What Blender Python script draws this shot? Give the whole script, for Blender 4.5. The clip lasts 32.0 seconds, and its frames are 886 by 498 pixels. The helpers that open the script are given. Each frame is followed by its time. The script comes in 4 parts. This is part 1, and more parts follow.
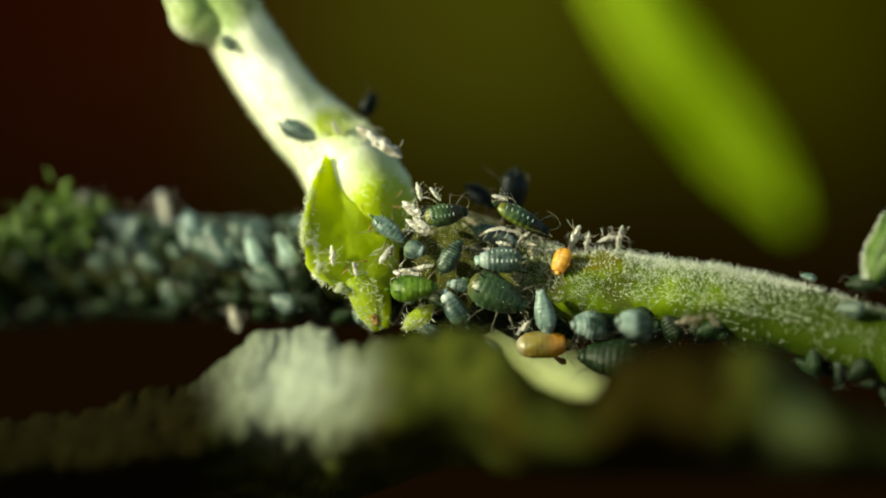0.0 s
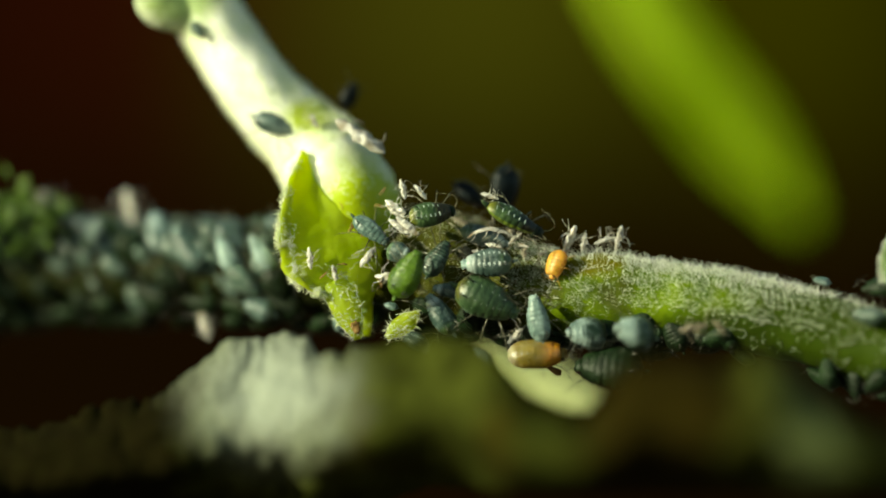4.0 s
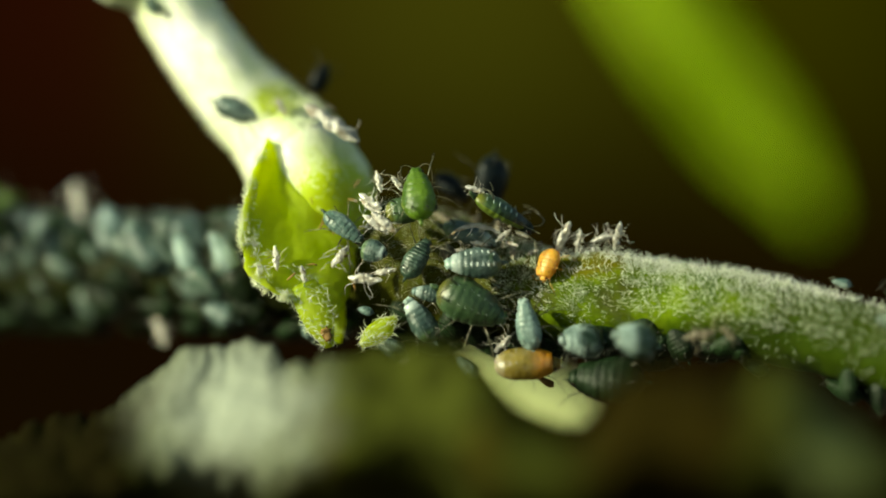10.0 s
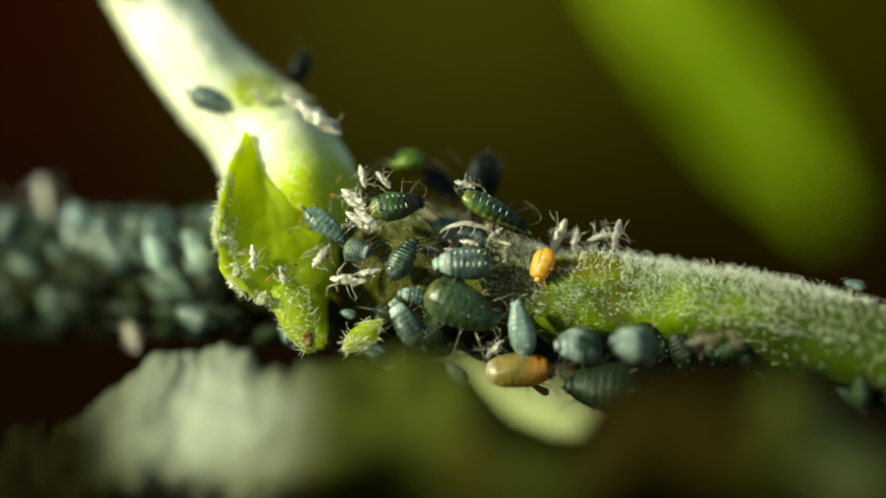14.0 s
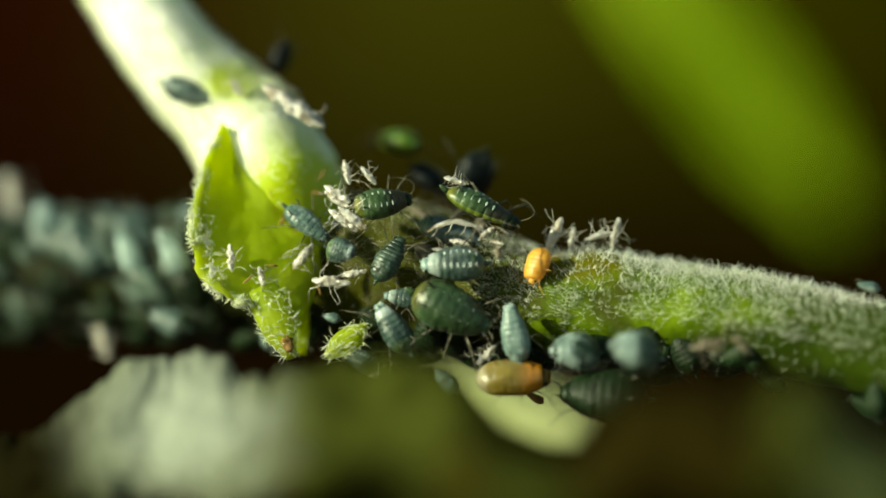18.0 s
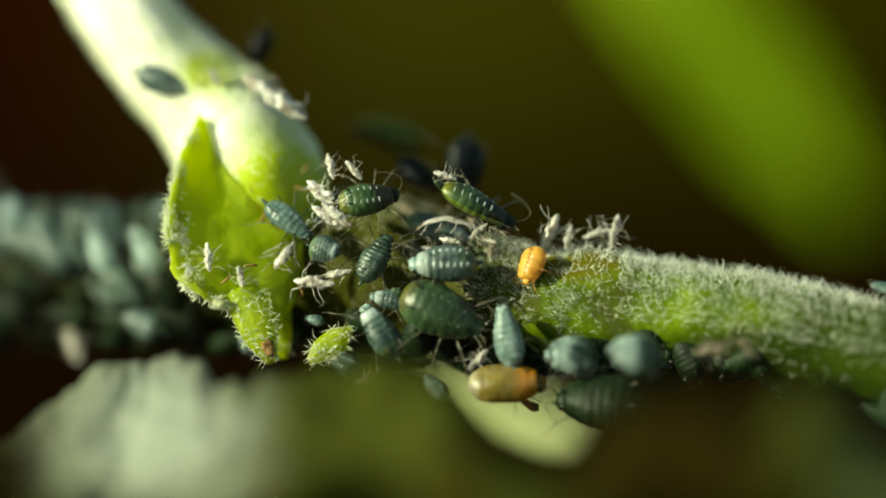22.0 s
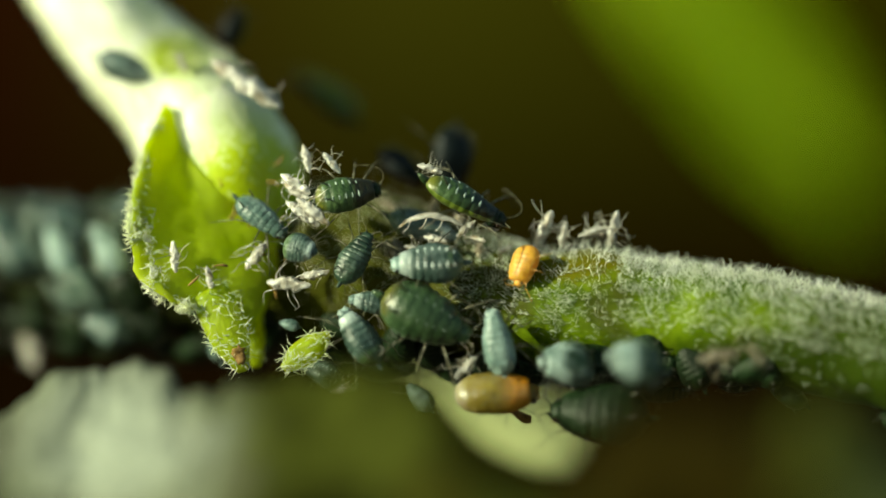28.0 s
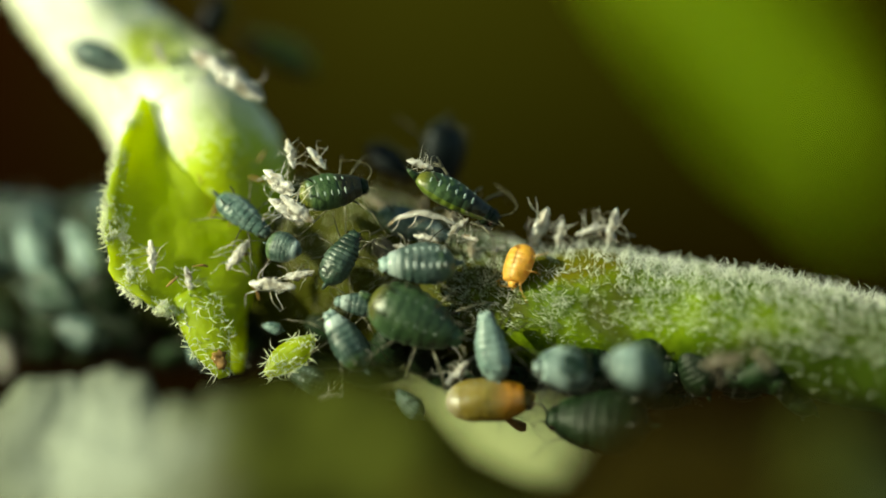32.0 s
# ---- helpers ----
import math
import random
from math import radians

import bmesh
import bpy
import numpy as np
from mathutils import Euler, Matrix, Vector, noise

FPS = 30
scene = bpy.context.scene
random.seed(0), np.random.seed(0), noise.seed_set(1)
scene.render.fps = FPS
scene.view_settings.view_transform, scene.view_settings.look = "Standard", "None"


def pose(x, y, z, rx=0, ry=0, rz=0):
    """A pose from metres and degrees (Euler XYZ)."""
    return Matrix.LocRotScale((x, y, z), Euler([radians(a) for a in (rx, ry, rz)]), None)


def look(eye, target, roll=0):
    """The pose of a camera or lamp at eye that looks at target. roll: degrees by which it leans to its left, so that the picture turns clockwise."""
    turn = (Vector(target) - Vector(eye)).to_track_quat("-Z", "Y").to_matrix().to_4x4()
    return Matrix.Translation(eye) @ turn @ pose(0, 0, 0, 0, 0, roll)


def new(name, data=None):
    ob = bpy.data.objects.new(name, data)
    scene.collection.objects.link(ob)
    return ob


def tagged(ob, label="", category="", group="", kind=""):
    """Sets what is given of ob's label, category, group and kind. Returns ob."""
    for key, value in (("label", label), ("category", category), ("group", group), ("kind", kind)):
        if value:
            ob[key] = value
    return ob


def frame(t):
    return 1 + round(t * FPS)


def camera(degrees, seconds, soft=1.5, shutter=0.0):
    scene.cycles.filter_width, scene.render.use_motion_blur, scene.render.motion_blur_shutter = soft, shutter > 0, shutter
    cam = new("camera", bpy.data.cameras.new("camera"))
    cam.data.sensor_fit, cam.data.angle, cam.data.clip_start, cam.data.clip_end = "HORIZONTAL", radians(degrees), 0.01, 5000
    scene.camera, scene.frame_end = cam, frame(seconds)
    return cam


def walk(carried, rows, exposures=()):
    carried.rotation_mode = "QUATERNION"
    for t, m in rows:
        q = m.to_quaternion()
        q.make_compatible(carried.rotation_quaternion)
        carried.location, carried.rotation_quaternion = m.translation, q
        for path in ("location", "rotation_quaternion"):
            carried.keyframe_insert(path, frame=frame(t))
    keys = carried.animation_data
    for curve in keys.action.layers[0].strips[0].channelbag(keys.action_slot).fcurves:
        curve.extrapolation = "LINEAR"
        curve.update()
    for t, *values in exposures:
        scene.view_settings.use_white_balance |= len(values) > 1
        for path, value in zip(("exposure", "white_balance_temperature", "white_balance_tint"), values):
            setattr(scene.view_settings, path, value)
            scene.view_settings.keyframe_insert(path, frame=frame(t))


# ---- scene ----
MM = 0.001
CLIP = 32.0

# ---- camera: a slow slide towards the stem, nearly straight ahead ----
cam = camera(8.0, CLIP, soft=1.7)
REACH = 224.24  # mm from the lens to the plane of focus at the start


def eye_pose(t, nod):
    """The camera t seconds on; nod: degrees by which it looks up."""
    gone = REACH * (1 - 1 / (1 + 0.01882 * t))
    return pose(gone * 0.02992 * MM, (gone - REACH) * MM, -gone * 0.00196 * MM, 90 + nod, 0, 0)


NODS = {0: -0.0256, 0.5: -0.0235, 1: 0, 2: 0, 18: 0.006, 19: -0.008, 24: -0.003}
walk(cam, [(t, eye_pose(t, NODS.get(t, 0))) for t in (0, 0.5, 1, 2, 3.5, 5.5, 8, 10, 12, 14, 16, 18, 19, 20, 22, 24, 26, 28, 30, 32)],
     exposures=[(0, 0.62, 8150, -17), (10, 0.62, 8000, -18), (32, 0.62, 7850, -20)])
cam.data.dof.use_dof = True
cam.data.dof.aperture_fstop = 13.5

# ---- light: low sun from the side, a dim sky ----
SUN_FROM = Vector((-0.82, -0.40, 0.36)).normalized()
world = bpy.data.worlds.new("world")
scene.world = world
world.use_nodes = True
sky = world.node_tree.nodes.new("ShaderNodeTexSky")
sky.sky_type, sky.sun_disc = "NISHITA", False
sky.sun_elevation = math.asin(SUN_FROM.z)
sky.sun_rotation = math.atan2(SUN_FROM.x, SUN_FROM.y)
back = world.node_tree.nodes["Background"]
back.inputs["Strength"].default_value = 0.07
world.node_tree.links.new(sky.outputs["Color"], back.inputs["Color"])
sun = new("sun", bpy.data.lights.new("sun", "SUN"))
sun.data.energy, sun.data.angle, sun.data.color = 5.0, radians(0.6), (1.0, 0.94, 0.82)
sun.matrix_world = look(SUN_FROM, (0, 0, 0))


# ---- materials ----
def material(name, dark, light, scale, rough=0.5, bump=0.3, through_light=0.0, glow=None, fine=6.0, gloss=0.5, vary=0.12, sheen=0.0, stain=None, low=None, bands=0.0, patches=(), relief=0.05, deep=0.0, spread=(0.75, 1.0, 0.28), dust=None, seams=0):
    """Two-scale procedural surface; scale is in features per mm. through_light: share of light that passes the blade."""
    mat = bpy.data.materials.new(name)
    mat.use_nodes = True
    nt = mat.node_tree
    n, l = nt.nodes, nt.links
    shader = n["Principled BSDF"]
    coord = n.new("ShaderNodeTexCoord")
    info = n.new("ShaderNodeObjectInfo")
    big = n.new("ShaderNodeTexNoise")
    big.inputs["Scale"].default_value = scale * 1000
    big.inputs["Detail"].default_value = 3
    small = n.new("ShaderNodeTexNoise")
    small.inputs["Scale"].default_value = scale * 1000 * fine
    small.inputs["Detail"].default_value = 4
    place = n.new("ShaderNodeVectorMath")
    place.operation = "ADD"
    l.new(coord.outputs["Object"], place.inputs[0])
    l.new(info.outputs["Random"], place.inputs[1])
    for tex in (big, small):
        l.new(place.outputs[0], tex.inputs["Vector"])
    mixf = n.new("ShaderNodeMath")
    mixf.operation = "MULTIPLY_ADD"
    l.new(small.outputs["Fac"], mixf.inputs[0])
    mixf.inputs[1].default_value = 0.45
    half = n.new("ShaderNodeMath")
    half.operation = "MULTIPLY_ADD"
    l.new(big.outputs["Fac"], half.inputs[0])
    half.inputs[1].default_value = 1.1
    half.inputs[2].default_value = -0.27
    l.new(half.outputs[0], mixf.inputs[2])
    tone = mixf.outputs[0]
    split = n.new("ShaderNodeSeparateXYZ")
    l.new(coord.outputs["Object"], split.inputs[0])
    if bands:
        turn = n.new("ShaderNodeMath")
        turn.operation = "MULTIPLY"
        l.new(split.outputs["X"], turn.inputs[0])
        turn.inputs[1].default_value = math.tau * bands * 1000
        wave = n.new("ShaderNodeMath")
        wave.operation = "SINE"
        l.new(turn.outputs[0], wave.inputs[0])
        mark = n.new("ShaderNodeMath")
        mark.operation = "MULTIPLY_ADD"
        l.new(wave.outputs[0], mark.inputs[0])
        mark.inputs[1].default_value = 0.055
        l.new(tone, mark.inputs[2])
        tone = mark.outputs[0]
    ramp = n.new("ShaderNodeValToRGB")
    ramp.color_ramp.elements[0].position, ramp.color_ramp.elements[0].color = 0.3, (*dark, 1)
    ramp.color_ramp.elements[1].position, ramp.color_ramp.elements[1].color = 0.75, (*light, 1)
    l.new(tone, ramp.inputs["Fac"])
    colour = ramp.outputs["Color"]
    if stain:
        spot = n.new("ShaderNodeTexNoise")
        spot.inputs["Scale"].default_value = scale * 420
        l.new(place.outputs[0], spot.inputs["Vector"])
        step = n.new("ShaderNodeMapRange")
        step.inputs["From Min"].default_value, step.inputs["From Max"].default_value = 0.56, 0.72
        l.new(spot.outputs["Fac"], step.inputs["Value"])
        mx = n.new("ShaderNodeMix")
        mx.data_type = "RGBA"
        mx.inputs["B"].default_value = (*stain, 1)
        l.new(step.outputs["Result"], mx.inputs["Factor"])
        l.new(colour, mx.inputs["A"])
        colour = mx.outputs["Result"]
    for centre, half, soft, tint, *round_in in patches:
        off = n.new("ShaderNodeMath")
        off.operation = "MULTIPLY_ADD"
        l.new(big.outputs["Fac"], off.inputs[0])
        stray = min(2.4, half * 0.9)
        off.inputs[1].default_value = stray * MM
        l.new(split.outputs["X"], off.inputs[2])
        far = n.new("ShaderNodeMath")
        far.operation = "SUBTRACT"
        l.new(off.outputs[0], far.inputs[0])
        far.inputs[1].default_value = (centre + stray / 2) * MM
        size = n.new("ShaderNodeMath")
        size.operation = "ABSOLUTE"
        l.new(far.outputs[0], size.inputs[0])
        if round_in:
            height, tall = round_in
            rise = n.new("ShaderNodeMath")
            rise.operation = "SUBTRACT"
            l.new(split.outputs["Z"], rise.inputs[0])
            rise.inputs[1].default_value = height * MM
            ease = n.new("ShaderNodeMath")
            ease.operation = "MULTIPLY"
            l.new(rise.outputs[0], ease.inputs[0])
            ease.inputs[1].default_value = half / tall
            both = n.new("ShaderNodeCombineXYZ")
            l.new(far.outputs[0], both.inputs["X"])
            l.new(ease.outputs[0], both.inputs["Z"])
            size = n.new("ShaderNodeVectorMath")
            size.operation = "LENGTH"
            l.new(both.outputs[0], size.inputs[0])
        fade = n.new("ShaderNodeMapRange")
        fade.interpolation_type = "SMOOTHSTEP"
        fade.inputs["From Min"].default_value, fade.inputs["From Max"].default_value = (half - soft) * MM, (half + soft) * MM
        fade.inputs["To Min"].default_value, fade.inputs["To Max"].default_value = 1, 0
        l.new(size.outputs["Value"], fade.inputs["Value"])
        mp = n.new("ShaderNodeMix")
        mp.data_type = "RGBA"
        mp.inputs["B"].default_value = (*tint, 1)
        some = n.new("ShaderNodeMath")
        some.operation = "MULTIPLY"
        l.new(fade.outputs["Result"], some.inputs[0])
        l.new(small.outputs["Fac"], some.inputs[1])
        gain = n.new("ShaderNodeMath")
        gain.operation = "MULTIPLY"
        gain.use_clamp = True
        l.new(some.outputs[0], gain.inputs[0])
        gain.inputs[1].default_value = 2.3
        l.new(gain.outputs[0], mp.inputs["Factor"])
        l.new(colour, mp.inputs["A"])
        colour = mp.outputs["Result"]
    if seams:
        at = n.new("ShaderNodeMath")
        at.operation = "MULTIPLY_ADD"
        l.new(split.outputs["X"], at.inputs[0])
        at.inputs[1].default_value, at.inputs[2].default_value = math.pi * seams * 1000 / 0.84, math.pi * seams * 0.5 / 0.84
        swing = n.new("ShaderNodeMath")
        swing.operation = "COSINE"
        l.new(at.outputs[0], swing.inputs[0])
        size = n.new("ShaderNodeMath")
        size.operation = "ABSOLUTE"
        l.new(swing.outputs[0], size.inputs[0])
        line = n.new("ShaderNodeMapRange")
        line.interpolation_type = "SMOOTHSTEP"
        line.inputs["From Min"].default_value, line.inputs["From Max"].default_value = 0.93, 1.0
        line.inputs["To Max"].default_value = 0.3
        l.new(size.outputs[0], line.inputs["Value"])
        ms = n.new("ShaderNodeMix")
        ms.data_type = "RGBA"
        ms.inputs["B"].default_value = (*(c * 0.35 for c in dark), 1)
        l.new(line.outputs["Result"], ms.inputs["Factor"])
        l.new(colour, ms.inputs["A"])
        colour = ms.outputs["Result"]
    if dust:
        tint, amount = dust
        grain = n.new("ShaderNodeTexNoise")
        grain.inputs["Scale"].default_value, grain.inputs["Detail"].default_value, grain.inputs["Roughness"].default_value = 13000, 6, 0.7
        cloud = n.new("ShaderNodeTexNoise")
        cloud.inputs["Scale"].default_value, cloud.inputs["Detail"].default_value = 3200, 2
        comb = n.new("ShaderNodeVectorMath")
        comb.operation = "MULTIPLY"
        comb.inputs[1].default_value = (0.35, 1, 1)
        l.new(place.outputs[0], comb.inputs[0])
        for tex in (grain, cloud):
            l.new(comb.outputs[0], tex.inputs["Vector"])
        heap = n.new("ShaderNodeMath")
        heap.operation = "MULTIPLY_ADD"
        heap.inputs[1].default_value = 0.9
        l.new(cloud.outputs["Fac"], heap.inputs[0])
        l.new(grain.outputs["Fac"], heap.inputs[2])
        bloom = n.new("ShaderNodeMapRange")
        bloom.inputs["From Min"].default_value, bloom.inputs["From Max"].default_value = 0.88, 1.18
        bloom.inputs["To Max"].default_value = amount
        l.new(heap.outputs[0], bloom.inputs["Value"])
        md = n.new("ShaderNodeMix")
        md.data_type = "RGBA"
        md.inputs["B"].default_value = (*tint, 1)
        l.new(bloom.outputs["Result"], md.inputs["Factor"])
        l.new(colour, md.inputs["A"])
        colour = md.outputs["Result"]
    if low:
        other, z0, z1 = low
        sep = n.new("ShaderNodeSeparateXYZ")
        l.new(coord.outputs["Object"], sep.inputs[0])
        wob = n.new("ShaderNodeMath")
        wob.operation = "MULTIPLY_ADD"
        l.new(big.outputs["Fac"], wob.inputs[0])
        wob.inputs[1].default_value = 1.2 * MM
        l.new(sep.outputs["Z"], wob.inputs[2])
        grade = n.new("ShaderNodeMapRange")
        grade.interpolation_type = "SMOOTHSTEP"
        grade.inputs["From Min"].default_value, grade.inputs["From Max"].default_value = z0 * MM, z1 * MM
        l.new(wob.outputs[0], grade.inputs["Value"])
        mz = n.new("ShaderNodeMix")
        mz.data_type = "RGBA"
        mz.inputs["A"].default_value = (*other, 1)
        l.new(grade.outputs["Result"], mz.inputs["Factor"])
        l.new(colour, mz.inputs["B"])
        colour = mz.outputs["Result"]
    hsv = n.new("ShaderNodeHueSaturation")
    shift = n.new("ShaderNodeMapRange")
    shift.inputs["To Min"].default_value, shift.inputs["To Max"].default_value = 1 - vary * 2, 1 + vary * 2
    l.new(info.outputs["Random"], shift.inputs["Value"])
    l.new(shift.outputs["Result"], hsv.inputs["Value"])
    l.new(colour, hsv.inputs["Color"])
    colour = hsv.outputs["Color"]
    l.new(colour, shader.inputs["Base Color"])
    shader.inputs["Roughness"].default_value = rough
    shader.inputs["Specular IOR Level"].default_value = gloss
    if sheen:
        shader.inputs["Sheen Weight"].default_value = sheen
    if deep:
        shader.inputs["Subsurface Weight"].default_value = deep
        shader.inputs["Subsurface Radius"].default_value = spread
        shader.inputs["Subsurface Scale"].default_value = 1.5 * deep * MM
    bumper = n.new("ShaderNodeBump")
    bumper.inputs["Strength"].default_value = bump
    bumper.inputs["Distance"].default_value = relief * MM
    l.new(mixf.outputs[0], bumper.inputs["Height"])
    l.new(bumper.outputs["Normal"], shader.inputs["Normal"])
    if through_light:
        trans = n.new("ShaderNodeBsdfTranslucent")
        if glow:
            trans.inputs["Color"].default_value = (*glow, 1)
        else:
            l.new(colour, trans.inputs["Color"])
        mix = n.new("ShaderNodeMixShader")
        mix.inputs["Fac"].default_value = through_light
        l.new(shader.outputs[0], mix.inputs[1])
        l.new(trans.outputs[0], mix.inputs[2])
        l.new(mix.outputs[0], n["Material Output"].inputs["Surface"])
    return mat


# Shade is painted into the middle and lower right flank; both ends darkened too.
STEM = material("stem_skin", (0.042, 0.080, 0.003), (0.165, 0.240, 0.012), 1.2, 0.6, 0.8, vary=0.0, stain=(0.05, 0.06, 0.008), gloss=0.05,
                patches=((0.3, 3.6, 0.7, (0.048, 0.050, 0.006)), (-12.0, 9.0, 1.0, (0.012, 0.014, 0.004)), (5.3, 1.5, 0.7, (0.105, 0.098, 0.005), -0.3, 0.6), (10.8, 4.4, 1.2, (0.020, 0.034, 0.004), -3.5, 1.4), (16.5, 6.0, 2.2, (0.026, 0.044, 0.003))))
HAIR = material("plant_hair", (0.74, 0.78, 0.66), (0.97, 0.98, 0.96), 2.0, 0.15, 0.0, 0.3, vary=0.0, gloss=0.9)
STEM_HAIR = material("stem_hair", (0.22, 0.31, 0.08), (0.94, 0.96, 0.93), 3.0, 0.18, 0.0, 0.3, vary=0.0, gloss=0.9)
HAIR_LIME = material("bract_hair", (0.88, 0.94, 0.62), (0.98, 0.98, 0.90), 2.0, 0.15, 0.0, 0.4, vary=0.0, gloss=0.9)
# Green patches near the top hold both mottling and shade painted into the skin.
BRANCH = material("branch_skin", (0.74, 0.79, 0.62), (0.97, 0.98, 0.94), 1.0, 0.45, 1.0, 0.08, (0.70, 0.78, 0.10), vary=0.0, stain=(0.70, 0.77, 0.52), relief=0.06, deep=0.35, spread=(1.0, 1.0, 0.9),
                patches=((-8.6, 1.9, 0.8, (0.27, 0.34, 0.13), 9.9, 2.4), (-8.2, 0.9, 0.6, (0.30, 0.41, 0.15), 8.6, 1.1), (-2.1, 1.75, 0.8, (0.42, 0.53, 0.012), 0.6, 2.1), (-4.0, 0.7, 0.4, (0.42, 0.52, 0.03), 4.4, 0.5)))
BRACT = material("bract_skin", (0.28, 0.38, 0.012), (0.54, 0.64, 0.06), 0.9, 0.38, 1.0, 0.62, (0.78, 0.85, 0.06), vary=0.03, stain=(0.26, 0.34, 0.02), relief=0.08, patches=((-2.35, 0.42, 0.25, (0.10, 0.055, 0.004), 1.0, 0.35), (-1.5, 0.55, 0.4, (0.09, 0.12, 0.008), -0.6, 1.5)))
SCORCH = material("dry_tip", (0.10, 0.05, 0.01), (0.28, 0.16, 0.04), 4.0, 0.7, 0.6, vary=0.0)
# The leaf's sunlit part is painted as a pale patch, its ends darker.
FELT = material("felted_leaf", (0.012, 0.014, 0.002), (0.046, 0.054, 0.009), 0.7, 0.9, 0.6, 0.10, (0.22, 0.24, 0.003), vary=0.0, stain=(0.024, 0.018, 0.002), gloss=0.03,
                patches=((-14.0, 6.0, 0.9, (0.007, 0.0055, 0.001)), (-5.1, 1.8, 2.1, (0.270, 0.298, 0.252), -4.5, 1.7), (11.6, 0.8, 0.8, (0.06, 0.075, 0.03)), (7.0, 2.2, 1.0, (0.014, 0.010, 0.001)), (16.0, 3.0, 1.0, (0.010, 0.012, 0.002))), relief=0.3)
PALE = material("pale_leaf", (0.55, 0.60, 0.25), (0.72, 0.76, 0.40), 0.3, 0.6, 0.2, 0.2, (0.5, 0.6, 0.15), vary=0.0)
BLADE = material("bright_blade", (0.125, 0.20, 0.001), (0.42, 0.58, 0.04), 0.16, 0.8, 0.1, 0.4, (0.5, 0.75, 0.02), vary=0.0, gloss=0.15)
BUD = material("bud_green", (0.016, 0.046, 0.003), (0.105, 0.185, 0.014), 1.6, 0.5, 0.8, 0.15, vary=0.1, relief=0.15)
BLOOM = (0.46, 0.58, 0.57)
A_TEAL = material("dark_teal_aphid", (0.011, 0.027, 0.023), (0.050, 0.084, 0.074), 3.2, 0.36, 0.9, vary=0.12, relief=0.06, seams=8, dust=(BLOOM, 0.16),
                patches=((0.30, 0.08, 0.06, (0.36, 0.43, 0.42)), (-0.42, 0.12, 0.08, (0.04, 0.075, 0.022))))
A_SILVER = material("silver_blue_aphid", (0.060, 0.105, 0.098), (0.215, 0.300, 0.285), 3.2, 0.36, 0.8, vary=0.1, relief=0.06, seams=8, dust=(BLOOM, 0.5))
# Waxy skin; the patch paints the half turned from the sun dark.
A_ROUND = material("waxy_half_shaded_aphid", (0.095, 0.150, 0.140), (0.320, 0.410, 0.390), 3.0, 0.36, 0.8, vary=0.08, relief=0.06, seams=8, dust=(BLOOM, 0.5), patches=((-0.36, 0.40, 0.16, (0.010, 0.028, 0.012)),))
A_SKY = material("slate_blue_aphid", (0.009, 0.024, 0.020), (0.068, 0.108, 0.114), 2.2, 0.4, 0.8, vary=0.22, relief=0.06, dust=((0.34, 0.46, 0.50), 0.22))
A_BLUE = material("blue_waxy_aphid", (0.014, 0.034, 0.030), (0.085, 0.142, 0.130), 3.2, 0.34, 0.8, vary=0.18, relief=0.06, seams=8, dust=(BLOOM, 0.35))
A_DARK = material("dark_green_aphid", (0.010, 0.026, 0.017), (0.046, 0.084, 0.058), 3.4, 0.3, 0.7, vary=0.15, relief=0.07, seams=10, dust=(BLOOM, 0.2))
A_GREEN = material("green_aphid", (0.030, 0.070, 0.026), (0.090, 0.160, 0.070), 3.0, 0.3, 0.7, 0.1, (0.2, 0.4, 0.05), vary=0.08, relief=0.06, seams=8, dust=(BLOOM, 0.25))
A_LIME = material("lime_aphid", (0.026, 0.070, 0.005), (0.14, 0.24, 0.024), 3.4, 0.36, 1.0, 0.2, (0.35, 0.55, 0.03), vary=0.05, relief=0.07, seams=7)
# Green skin darkened to near black; the shade on these aphids is in the colour.
A_DEEP = material("shade_green_aphid", (0.003, 0.008, 0.002), (0.009, 0.023, 0.007), 3.0, 0.5, 1.0, vary=0.2, gloss=0.2, relief=0.07)
A_BLACK = material("blackish_aphid", (0.002, 0.003, 0.003), (0.006, 0.010, 0.012), 3.0, 0.4, 0.3, vary=0.1, gloss=0.15)
A_AMBER = material("amber_nymph", (0.075, 0.055, 0.009), (0.25, 0.188, 0.032), 2.5, 0.35, 0.8, 0.25, (0.60, 0.45, 0.05), vary=0.05, relief=0.06, deep=0.35, dust=((0.50, 0.46, 0.36), 0.2),
                patches=((0.34, 0.22, 0.16, (0.50, 0.20, 0.012)), (-0.5, 0.10, 0.08, (0.34, 0.30, 0.22))))
A_ORANGE = material("orange_nymph", (0.46, 0.24, 0.035), (0.82, 0.45, 0.07), 2.2, 0.4, 0.7, 0.25, (0.9, 0.4, 0.02), vary=0.05, relief=0.04, deep=0.3, dust=((0.85, 0.62, 0.35), 0.3))
LIMB = material("aphid_limb", (0.06, 0.056, 0.036), (0.28, 0.26, 0.19), 6.0, 0.3, 0.1, 0.25, vary=0.2)
LIMB_DARK = material("dark_limb", (0.012, 0.012, 0.010), (0.05, 0.05, 0.035), 6.0, 0.4, 0.1, vary=0.2)
WAX = material("white_wax", (0.45, 0.53, 0.52), (0.85, 0.92, 0.91), 8.0, 0.6, 0.2, vary=0.05)
WAX_THIN = material("thin_wax", (0.16, 0.22, 0.19), (0.46, 0.54, 0.50), 8.0, 0.6, 0.2, vary=0.05)
EYE = material("aphid_eye", (0.01, 0.004, 0.003), (0.03, 0.01, 0.006), 5.0, 0.15, 0.0)
